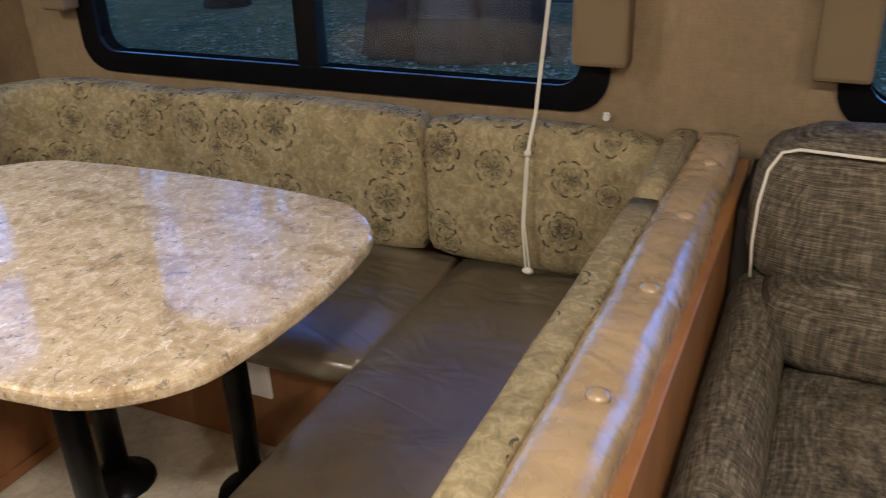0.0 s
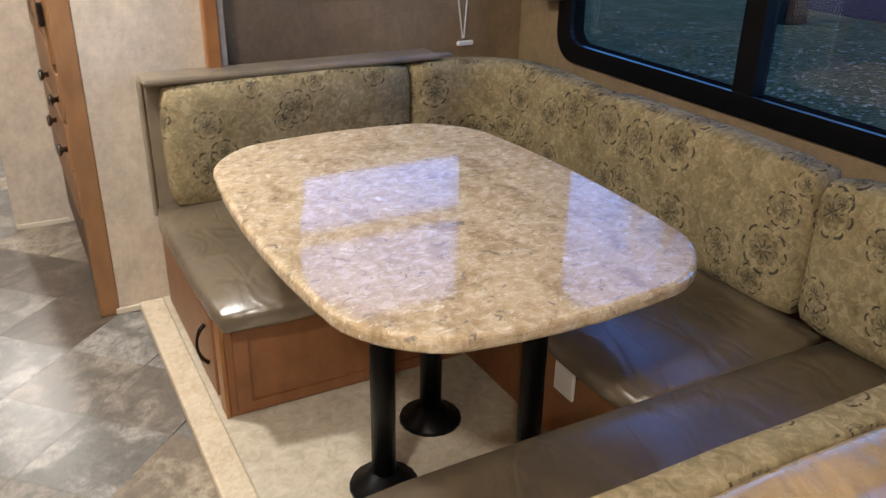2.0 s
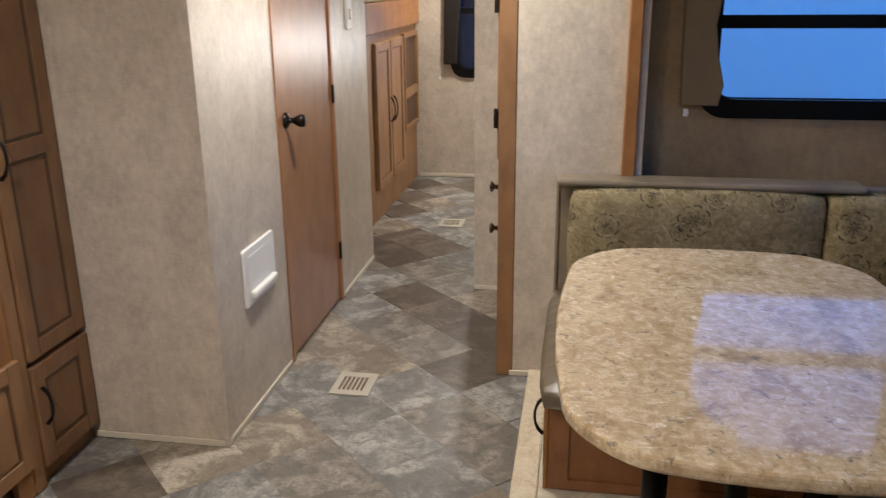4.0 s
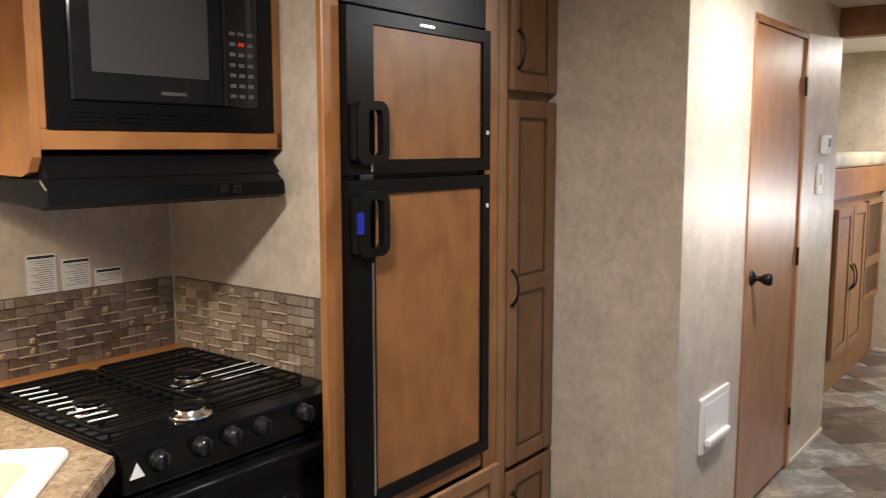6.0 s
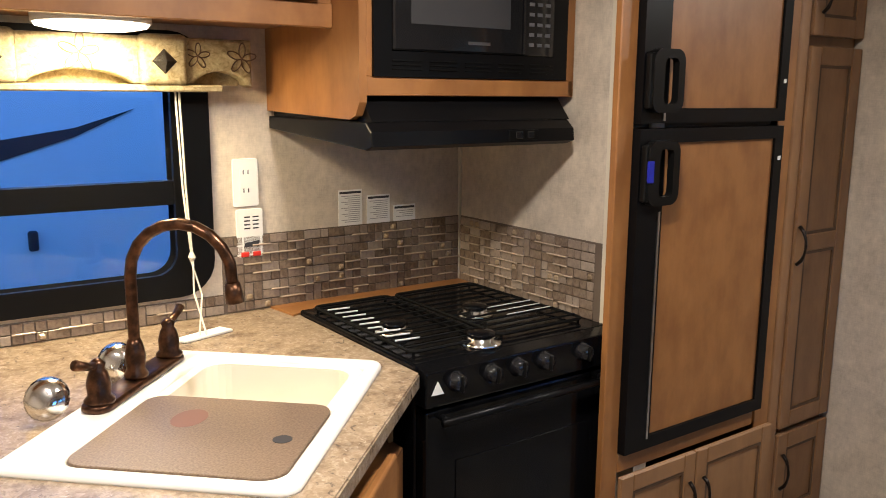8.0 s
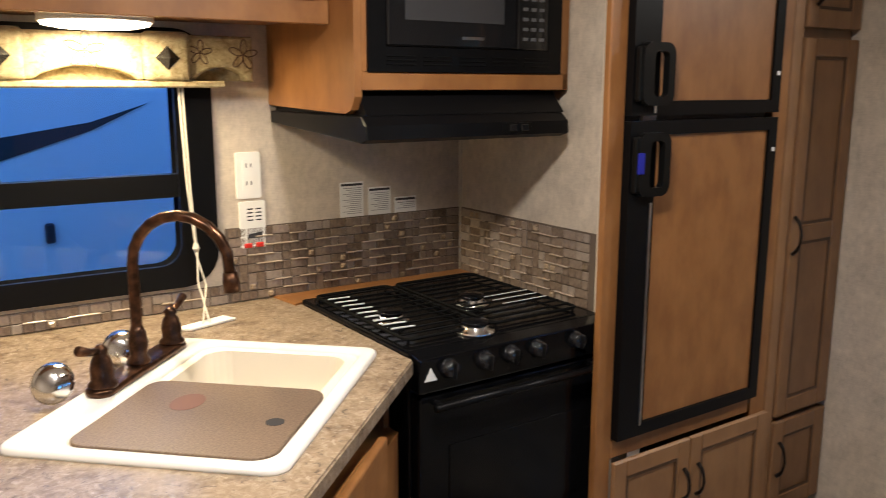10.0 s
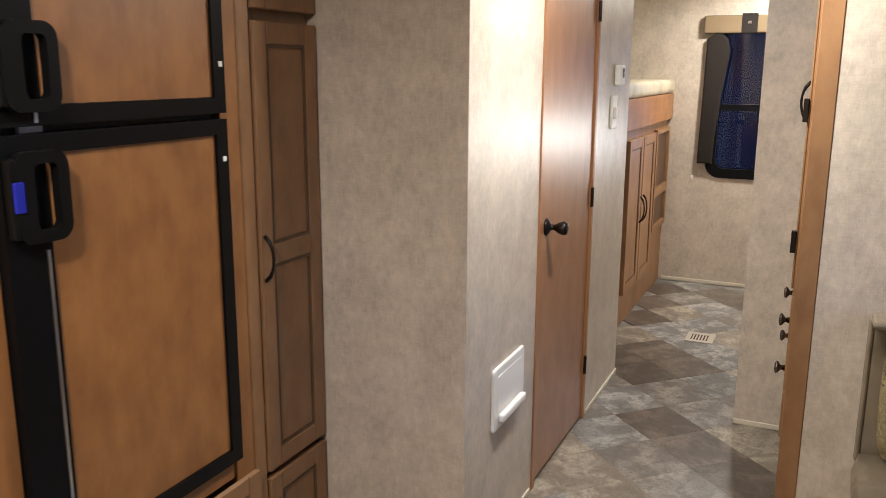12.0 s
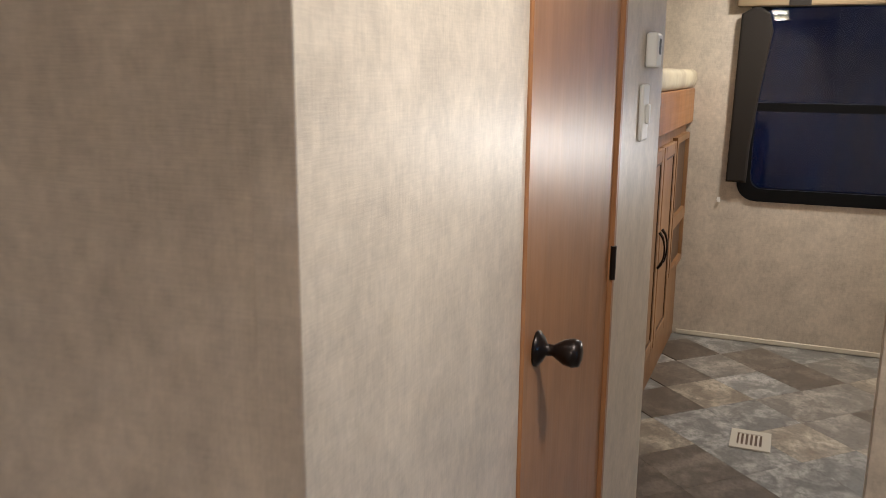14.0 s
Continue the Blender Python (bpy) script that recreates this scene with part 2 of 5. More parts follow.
SINKCREAM = material("sink_cream", (0.84, 0.78, 0.66), 0.3)
BOARD = Mat("cover_board", (0.17, 0.115, 0.078), 0.42)
BOARD.color(BOARD.ramp(BOARD.noise(240, 3), (0.35, (0.13, 0.085, 0.055)), (0.65, (0.22, 0.155, 0.11))))
BOARD = BOARD.m
SUEDE = Mat("valance_suede", (0.40, 0.33, 0.20), 0.9, 0, 0.1)
SUEDE.color(SUEDE.ramp(SUEDE.noise(50, 5, 0.7, None, 1.2), (0.35, (0.25, 0.195, 0.105)), (0.65, (0.47, 0.40, 0.26))))
SUEDE = SUEDE.m
DRAPE = Mat("dark_drape", (0.020, 0.016, 0.013), 0.85, 0, 0.2)
DRAPE = DRAPE.bump(DRAPE.noise(260), 0.3, 0.001).m
TANDRAPE = Mat("tan_drape", (0.20, 0.145, 0.085), 0.85, 0, 0.2)
TANDRAPE = TANDRAPE.bump(TANDRAPE.noise(300), 0.3, 0.001).m
CORD = material("cord_white", (0.66, 0.62, 0.52), 0.8)
CEILM = Mat("ceiling_panel", (0.72, 0.69, 0.62), 0.5)
CEILM = CEILM.bump(CEILM.noise(120), 0.15, 0.001).m


def sofa_cloth():
    m = Mat("sofa_cloth", (0.08, 0.064, 0.045), 0.95, 0, 0.1)
    a = m.noise(1.0, 3, 0.6, m.mapped((16, 16, 420)))
    b = m.noise(1.0, 3, 0.6, m.mapped((16, 420, 16)))
    d = m.noise(1.0, 3, 0.6, m.mapped((95, 95, 7)))
    h = m.math("ADD", m.math("ADD", m.math("MULTIPLY", a, 0.42), m.math("MULTIPLY", b, 0.26)), m.math("MULTIPLY", d, 0.32))
    m.color(m.ramp(h, (0.38, (0.034, 0.028, 0.020)), (0.50, (0.096, 0.080, 0.058)), (0.62, (0.215, 0.182, 0.132))))
    return m.bump(h, 0.6, 0.003).m


SOFA = sofa_cloth()


def floor_tile():
    m = Mat("slate_vinyl_tile", (0.2, 0.17, 0.14), 0.34, 0, 0.4)
    info = m.n.new("ShaderNodeObjectInfo").outputs["Random"]
    base = m.ramp(info, (0.0, (0.088, 0.069, 0.053)), (0.30, (0.125, 0.101, 0.080)), (0.31, (0.21, 0.175, 0.135)), (0.55, (0.26, 0.22, 0.172)), (0.56, (0.155, 0.140, 0.120)), (0.76, (0.19, 0.172, 0.148)), (0.77, (0.17, 0.165, 0.152)), (1.0, (0.20, 0.195, 0.178)))
    pale = m.ramp(info, (0.0, (0.15, 0.122, 0.094)), (0.30, (0.22, 0.184, 0.148)), (0.31, (0.44, 0.38, 0.295)), (0.55, (0.52, 0.46, 0.37)), (0.56, (0.33, 0.295, 0.25)), (0.76, (0.36, 0.325, 0.28)), (0.77, (0.40, 0.385, 0.355)), (1.0, (0.46, 0.44, 0.41)))
    deep = m.mix(1.0, base, (0.62, 0.61, 0.62), "MULTIPLY")
    v = m.n.new("ShaderNodeVectorMath")
    v.operation = "ADD"
    m.l.new(m.co, v.inputs[0])
    m.l.new(m.math("MULTIPLY", info, 310.0), v.inputs[1])
    cl = m.noise(7.5, 5, 0.62, v.outputs[0], 0.5)
    mi = m.noise(24, 5, 0.65, v.outputs[0], 0.4)
    fi = m.noise(90, 4, 0.7, v.outputs[0])
    c = m.mix(m.ramp(cl, (0.44, (0, 0, 0)), (0.62, (0.95, 0.95, 0.95))), base, pale)
    c = m.mix(m.ramp(mi, (0.34, (0.75, 0.75, 0.75)), (0.52, (0, 0, 0))), c, deep)
    c = m.mix(m.ramp(fi, (0.40, (0.4, 0.4, 0.4)), (0.55, (0, 0, 0))), c, deep)
    m.color(c).rough(mi, 0.24, 0.40)
    return m.bump(mi, 0.05, 0.001).m


TILE = floor_tile()


GROUT = material("mosaic_grout", (0.115, 0.085, 0.064), 0.7)
GLASS = material("window_glass", (1, 1, 1), 0.0)
gb = GLASS.node_tree.nodes["Principled BSDF"]
gb.inputs["Transmission Weight"].default_value = 1.0
gb.inputs["IOR"].default_value = 1.45
DIFF = material("lamp_diffuser", (0.9, 0.85, 0.75), 0.5)
db = DIFF.node_tree.nodes["Principled BSDF"]
db.inputs["Emission Color"].default_value = (1.0, 0.82, 0.58, 1)
db.inputs["Emission Strength"].default_value = 6.0
GRASS = Mat("dusk_grass", (0.05, 0.06, 0.02), 1.0, 0, 0.0)
GRASS.color(GRASS.mix(GRASS.ramp(GRASS.noise(2.2, 5, 0.7), (0.50, (0, 0, 0)), (0.60, (1, 1, 1))), GRASS.ramp(GRASS.noise(22, 6, 0.85), (0.38, (0.020, 0.016, 0.007)), (0.64, (0.15, 0.115, 0.045))), GRASS.ramp(GRASS.noise(18, 5, 0.85), (0.40, (0.03, 0.021, 0.010)), (0.60, (0.20, 0.135, 0.06)), (0.72, (0.50, 0.40, 0.22)))))
GRASS = GRASS.m
BARK = Mat("tree_bark", (0.045, 0.038, 0.032), 1.0, 0, 0.0)
BARK.color(BARK.ramp(BARK.noise(1, 5, 0.7, BARK.mapped((30, 30, 4))), (0.35, (0.008, 0.007, 0.006)), (0.65, (0.038, 0.033, 0.028))))
BARK = BARK.bump(BARK.noise(1, 4, 0.7, BARK.mapped((30, 30, 4))), 0.8, 0.02).m
SIDING = material("trailer_siding", (0.88, 0.88, 0.88), 0.45)
SWOOSH = material("trailer_graphic", (0.02, 0.025, 0.035), 0.4)
ASPHALT = Mat("asphalt", (0.045, 0.045, 0.047), 1.0, 0, 0.0)
ASPHALT.color(ASPHALT.ramp(ASPHALT.noise(30), (0.4, (0.018, 0.018, 0.017)), (0.65, (0.042, 0.041, 0.039))))
ASPHALT = ASPHALT.m
LITTER = material("leaf_litter", (0.20, 0.15, 0.09), 1.0, 0, 0.0)
LEAF = material("dusk_leaf", (0.03, 0.035, 0.02), 1.0, 0, 0.0)
# Backdrop paint with its own blue glow in place of dusk light.
DUSK = Mat("dusk_backdrop_glow", (0.004, 0.006, 0.012), 1.0, 0, 0.0)
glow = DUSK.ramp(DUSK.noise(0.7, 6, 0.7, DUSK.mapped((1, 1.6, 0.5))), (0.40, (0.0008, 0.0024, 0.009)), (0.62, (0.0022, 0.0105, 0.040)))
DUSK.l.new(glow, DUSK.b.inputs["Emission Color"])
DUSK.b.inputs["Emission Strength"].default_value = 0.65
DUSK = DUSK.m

# ---- mesh helpers ----


def soften(bm, w, seg=1):
    if w > 0:
        edges = [e for e in bm.edges if len(e.link_faces) == 2 and e.calc_face_angle(0) > 0.5]
        bmesh.ops.bevel(bm, geom=edges, offset=w, segments=seg, affect="EDGES", profile=0.5)
    return bm


def box(x0, x1, y0, y1, z0, z1, w=0.0, seg=1):
    bm = bmesh.new()
    bmesh.ops.create_cube(bm, size=1, matrix=Matrix.LocRotScale(((x0 + x1) / 2, (y0 + y1) / 2, (z0 + z1) / 2), None, (abs(x1 - x0), abs(y1 - y0), abs(z1 - z0))))
    return soften(bm, w, seg)


def rod(p, q, r, seg=12, r2=None):
    p, q = Vector(p), Vector(q)
    bm = bmesh.new()
    m = Matrix.Translation((p + q) / 2) @ (q - p).to_track_quat("Z", "Y").to_matrix().to_4x4()
    bmesh.ops.create_cone(bm, cap_ends=True, segments=seg, radius1=r, radius2=r if r2 is None else r2, depth=(q - p).length, matrix=m)
    return bm


def ball(c, r, scale=(1, 1, 1), seg=14):
    bm = bmesh.new()
    bmesh.ops.create_uvsphere(bm, u_segments=seg, v_segments=seg // 2 + 1, radius=r, matrix=Matrix.LocRotScale(c, None, scale))
    return bm


def tube(pts, r, seg=8):
    """A round bar swept along points; r is one radius or one a point."""
    bm = bmesh.new()
    pts = [Vector(p) for p in pts]
    rs = r if isinstance(r, (list, tuple)) else [r] * len(pts)
    rings, side = [], None
    for i, p in enumerate(pts):
        d = (pts[min(i + 1, len(pts) - 1)] - pts[max(i - 1, 0)]).normalized()
        if side is None:
            side = d.orthogonal().normalized()
        side = (side - d * side.dot(d)).normalized()
        up = d.cross(side)
        rings.append([bm.verts.new(p + rs[i] * (math.cos(a) * side + math.sin(a) * up)) for a in (2 * math.pi * k / seg for k in range(seg))])
    for a, b in zip(rings, rings[1:]):
        for k in range(seg):
            bm.faces.new((a[k], a[(k + 1) % seg], b[(k + 1) % seg], b[k]))
    bm.faces.new(rings[0][::-1])
    bm.faces.new(rings[-1])
    return bm


def lathe(c, prof, axis="z", seg=18):
    """A turned shape: prof is (radius, height along the axis)."""
    bm = bmesh.new()
    rings = []
    for r, h in prof:
        ring = []
        for k in range(seg):
            a = 2 * math.pi * k / seg
            u, v = r * math.cos(a), r * math.sin(a)
            q = {"z": (u, v, h), "y": (u, h, -v), "x": (h, u, v)}[axis]
            ring.append(bm.verts.new(Vector(c) + Vector(q)))
        rings.append(ring)
    for a, b in zip(rings, rings[1:]):
        for k in range(seg):
            bm.faces.new((a[k], a[(k + 1) % seg], b[(k + 1) % seg], b[k]))
    bm.faces.new(rings[0][::-1])
    bm.faces.new(rings[-1])
    bmesh.ops.recalc_face_normals(bm, faces=bm.faces)
    return bm


def rounded(u0, u1, v0, v1, r, n=6):
    pts = []
    for cu, cv, a0 in ((u1 - r, v1 - r, 0), (u0 + r, v1 - r, 90), (u0 + r, v0 + r, 180), (u1 - r, v0 + r, 270)):
        for k in range(n + 1):
            a = radians(a0 + 90 * k / n)
            pts.append((cu + r * math.cos(a), cv + r * math.sin(a)))
    return pts


def onto(plane, c, u, v):
    return {"x": (c, u, v), "y": (u, c, v), "z": (u, v, c)}[plane]


def slab(pts, plane, a, b, w=0.0, seg=2):
    """A flat outline given thickness from a to b along the plane's axis."""
    bm = bmesh.new()
    lo = [bm.verts.new(onto(plane, a, *p)) for p in pts]
    hi = [bm.verts.new(onto(plane, b, *p)) for p in pts]
    bm.faces.new(lo)
    bm.faces.new(hi)
    for i in range(len(pts)):
        j = (i + 1) % len(pts)
        bm.faces.new((lo[i], lo[j], hi[j], hi[i]))
    bmesh.ops.recalc_face_normals(bm, faces=bm.faces)
    if w:
        rim = [e for e in bm.edges if {len(f.verts) for f in e.link_faces} == {4, len(pts)} or (len(pts) == 4 and e.calc_face_angle(0) > 1)]
        bmesh.ops.bevel(bm, geom=rim, offset=w, segments=seg, affect="EDGES", profile=0.5)
    return bm


def ring(outer, inner, plane, a, b):
    """A frame between two outlines of the same count."""
    bm = bmesh.new()
    loops = [[bm.verts.new(onto(plane, d, *p)) for p in pts] for pts in (outer, inner) for d in (a, b)]
    oa, ob, ia, ib = loops
    n = len(outer)
    for i in range(n):
        j = (i + 1) % n
        bm.faces.new((oa[i], oa[j], ob[j], ob[i]))
        bm.faces.new((ia[i], ib[i], ib[j], ia[j]))
        bm.faces.new((oa[i], ia[i], ia[j], oa[j]))
        bm.faces.new((ob[i], ob[j], ib[j], ib[i]))
    bmesh.ops.recalc_face_normals(bm, faces=bm.faces)
    return bm


def join(*bms):
    out = bms[0]
    for b in bms[1:]:
        me = bpy.data.meshes.new("tmp")
        b.to_mesh(me)
        out.from_mesh(me)
        bpy.data.meshes.remove(me)
        b.free()
    return out


def mesh_of(name, bm, mat, smooth=False):
    me = bpy.data.meshes.new(name)
    bm.to_mesh(me)
    bm.free()
    me.materials.append(mat)
    if smooth:
        me.polygons.foreach_set("use_smooth", [True] * len(me.polygons))
    return me


def thing(name, label, category, at=(0, 0, 0), group="", kind=""):
    ob = new(name)
    ob.location = at
    ob.empty_display_size = 0.05
    return tagged(ob, label, category, group, kind)


def part(name, bm, mat, parent, label="", smooth=False, m=None):
    if m is not None:
        bm.transform(m)
    ob = new(name, mesh_of(name, bm, mat, smooth))
    ob.parent = parent
    if parent.type == "EMPTY":
        ob.matrix_parent_inverse = Matrix.Translation(-Vector(parent.location))
    return tagged(ob, label)


def single(name, bm, mat, label, category, group="", kind="", smooth=False):
    return tagged(new(name, mesh_of(name, bm, mat, smooth)), label, category, group, kind)


def structure(name, bm, mat, label="", category=""):
    return single(name, bm, mat, label, category, kind="structure")


FACE = {"-y": 0, "+x": 90, "+y": 180, "-x": 270}


def facing(x, y, z, way):
    """Local x runs along a front, local -y points out of it."""
    return pose(x, y, z, 0, 0, FACE[way] if isinstance(way, str) else way)


def pull(parent, m, x, z, length=0.11, horizontal=False, mat=None):
    """A bowed cabinet pull."""
    pts = []
    for k in range(9):
        s = k / 8
        o = -0.004 - 0.026 * math.sin(math.pi * s) ** 0.6
        d = (s - 0.5) * length
        pts.append((x + d, o, z) if horizontal else (x, o, z + d))
    rs = [0.0065, 0.006, 0.0045, 0.004, 0.0045, 0.004, 0.0045, 0.006, 0.0065]
    return part("handle", tube(pts, rs, 8), mat or DARKMETAL, parent, "dark bronze bow handle", True, m)


def cab_door(parent, m, x0, x1, z0, z1, rail=None, frame_w=0.055, panel=None, thick=0.02):
    """A framed cabinet door with a recessed panel and a dark glazed line; rail splits it at that height."""
    door = part("door", box(x0, x1, -thick, -0.002, z0, z1, 0.003), panel or GLAZED, parent, m=m)
    cuts = [z0 + frame_w] + ([rail - frame_w * 0.5, rail + frame_w * 0.5] if rail else []) + [z1 - frame_w]
    a, b = x0 + frame_w, x1 - frame_w
    part("stile", box(x0, a, -thick - 0.007, -thick, z0, z1, 0.003), WOOD_G, door, m=m)
    part("stile", box(b, x1, -thick - 0.007, -thick, z0, z1, 0.003), WOOD_G, door, m=m)
    part("rail", box(a, b, -thick - 0.007, -thick, z0, z0 + frame_w, 0.003), WOOD_G, door, m=m)
    part("rail", box(a, b, -thick - 0.007, -thick, z1 - frame_w, z1, 0.003), WOOD_G, door, m=m)
    if rail:
        part("rail", box(a, b, -thick - 0.007, -thick, rail - frame_w * 0.5, rail + frame_w * 0.5, 0.003), WOOD_G, door, m=m)
    for lo, hi in zip(cuts[::2], cuts[1::2]):
        g = 0.009
        part("glaze_line", ring([(a, lo), (b, lo), (b, hi), (a, hi)], [(a + g, lo + g), (b - g, lo + g), (b - g, hi - g), (a + g, hi - g)], "y", -thick - 0.0045, -thick - 0.0002), GLAZE, door, m=m)
    return door


WOOD_G = GLAZED

# ---- the shell ----
XW, XE, YS, YN = -4.75, 3.3, -0.64, 1.9
SLX0, SLX1, SLY = -1.53, 2.7, 3.16
T = 0.05

floor = structure("floor", box(XW, XE, YS, YN, -0.10, -0.004), TILE, "vinyl floor printed as slate tiles laid diagonally", "floor")
ceiling = structure("ceiling", box(XW - T, XE + T, YS - T, YN + T, CEIL, CEIL + T), CEILM, "off-white panelled ceiling", "ceiling")
structure("ceiling_slide", box(SLX0 - T, SLX1 + T, YN + T, SLY + T, 2.02, 2.02 + T), CEILM, "off-white ceiling of the slide-out", "ceiling")


def wall_y(name, y0, y1, x0, x1, z0, z1, hole, mat, label):
    """A wall along x with one rectangular hole (x, x, z, z)."""
    if hole:
        a, b, c, d = hole
        bm = join(box(x0, a, y0, y1, z0, z1), box(b, x1, y0, y1, z0, z1), box(a, b, y0, y1, d, z1))
        if c > z0:
            bm = join(bm, box(a, b, y0, y1, z0, c))
    else:
        bm = box(x0, x1, y0, y1, z0, z1)
    return structure(name, bm, mat, label, "wall")


def wall_x(name, x0, x1, y0, y1, z0, z1, hole, mat, label):
    if hole:
        a, b, c, d = hole
        bm = join(box(x0, x1, y0, a, z0, z1), box(x0, x1, b, y1, z0, z1), box(x0, x1, a, b, d, z1), box(x0, x1, a, b, z0, c))
    else:
        bm = box(x0, x1, y0, y1, z0, z1)
    return structure(name, bm, mat, label, "wall")


KW = (1.147, 1.832, 0.94, 1.58)      # kitchen window opening
wall_y("wall_kitchen", YS - T, YS, XW - T, XE + T, -0.1, CEIL, KW, PAPER, "cream textured vinyl wall behind the counter")
wall_x("wall_range_side", 0.193, 0.243, YS, 0.175, 0, CEIL, None, PAPER, "cream textured vinyl wall beside the range")
DX0, DX1, DZ = -2.08, -1.37, 1.93
HALLY = 0.635
wall_y("wall_hall", HALLY - T, HALLY, -2.70, -0.722, 0, CEIL, (DX0, DX1, 0, DZ), PAPER, "cream textured vinyl wall with the bathroom door")
wall_x("wall_hall_end", -0.772, -0.722, 0.0, HALLY - T, 0, CEIL, None, PAPER, "cream textured vinyl wall beside the pantry")
wall_x("wall_bath_back", -2.70, -2.65, YS, HALLY - T, 0, CEIL, None, PAPER, "cream vinyl wall of the bunk room")
BW = (0.79, 1.62, 0.80, 1.76)
wall_x("wall_rear", XW - T, XW, YS, YN, -0.1, CEIL, BW, PAPER, "cream textured vinyl rear wall with a window")
wall_y("wall_north", YN, YN + T, XW - T, -1.38, -0.1, CEIL, None, PAPER, "cream textured vinyl outer wall")
wall_y("wall_north_front", YN, YN + T, SLX1, XE + T, -0.1, CEIL, None, PAPER, "cream textured vinyl outer wall")
wall_y("wall_slide_header", YN, YN + T, -1.38, SLX1, 1.98, CEIL, None, WOOD_H, "wooden header over the slide-out opening")
wall_x("wall_front", XE, XE + T, YS, YN, -0.1, CEIL, None, PAPER, "cream textured vinyl front wall")
wall_x("wall_closet_end", -1.43, -1.38, 1.477, YN, 0, CEIL, None, PAPER, "cream textured vinyl end wall of the wardrobe")
wall_x("wall_partition", -2.35, -2.30, 1.245, YN, 0, CEIL, None, PAPER, "cream textured vinyl partition of the bunk room")
EW = (2.17, 2.95, 1.02, 1.75)      # slide end window
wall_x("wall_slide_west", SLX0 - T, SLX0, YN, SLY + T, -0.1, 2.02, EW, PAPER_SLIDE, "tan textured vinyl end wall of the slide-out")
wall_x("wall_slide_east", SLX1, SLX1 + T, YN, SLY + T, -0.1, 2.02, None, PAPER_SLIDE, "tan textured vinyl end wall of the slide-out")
SW = (-1.225, 0.515, 0.788, 1.62)     # dinette window
SW2 = (1.12, 2.20, 0.80, 1.62)
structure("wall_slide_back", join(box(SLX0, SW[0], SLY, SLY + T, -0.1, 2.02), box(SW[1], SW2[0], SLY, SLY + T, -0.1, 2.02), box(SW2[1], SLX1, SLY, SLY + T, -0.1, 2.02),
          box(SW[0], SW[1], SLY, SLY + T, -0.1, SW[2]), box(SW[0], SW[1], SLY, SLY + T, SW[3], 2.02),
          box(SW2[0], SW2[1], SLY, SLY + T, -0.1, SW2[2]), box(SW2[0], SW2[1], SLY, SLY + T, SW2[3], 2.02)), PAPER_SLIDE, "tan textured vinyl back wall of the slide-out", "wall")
structure("floor_slide", box(SLX0, SLX1, 1.655, SLY, -0.1, 0.030), CREAM, "cream mottled vinyl floor of the slide-out", "floor")
structure("trim_slide", box(SLX0 + 0.16, SLX1, 1.575, 1.655, 0.0, 0.036, 0.008, 2), EDGE, "cream threshold strip along the slide-out floor", "trim")
structure("trim_slide_post", box(-1.385, -1.345, 1.880, 1.925, 0.03, 1.98, 0.004), WOOD, "maple post at the edge of the slide-out", "trim")
structure("trim_header", box(-2.72, -2.62, HALLY, 1.245, 1.985, CEIL, 0.004), CHERRY, "dark maple beam over the bunk room opening", "trim")
structure("trim_corner", join(box(-0.7215, -0.718, HALLY - 0.034, HALLY + 0.010, 0.0, CEIL, 0.001), box(-0.752, -0.7215, HALLY + 0.0005, HALLY + 0.004, 0.0, CEIL, 0.001)), PAPER, "papered corner strip", "trim")
structure("baseboard_hall", join(box(DX1 + 0.03, -0.719, HALLY, HALLY + 0.007, 0.0, 0.022, 0.002), box(-2.70, DX0 - 0.03, HALLY, HALLY + 0.007, 0.0, 0.022, 0.002)), TRIM, "thin cream base strip", "baseboard")
structure("baseboard_end", box(-0.722, -0.715, 0.165, HALLY - 0.01, 0.0, 0.022, 0.002), TRIM, "thin cream base strip", "baseboard")
structure("baseboard_rear", box(XW, XW + 0.008, 0.5, YN, 0.0, 0.024, 0.002), TRIM, "thin cream base strip", "baseboard")
structure("baseboard_partition", box(-2.30, -2.293, 1.245, 1.45, 0.0, 0.022, 0.002), TRIM, "thin cream base strip", "baseboard")
structure("baseboard_closet", box(-1.38, -1.373, 1.50, 1.60, 0.0, 0.022, 0.002), TRIM, "thin cream base strip", "baseboard")
structure("trim_range_wall", join(box(0.243, 0.250, 0.030, 0.052, 0.80, CEIL, 0.001), box(0.243, 0.252, YS, YS + 0.009, 0.80, CEIL)), TRIM, "cream seam strips on the range wall", "trim")

# ---- windows ----


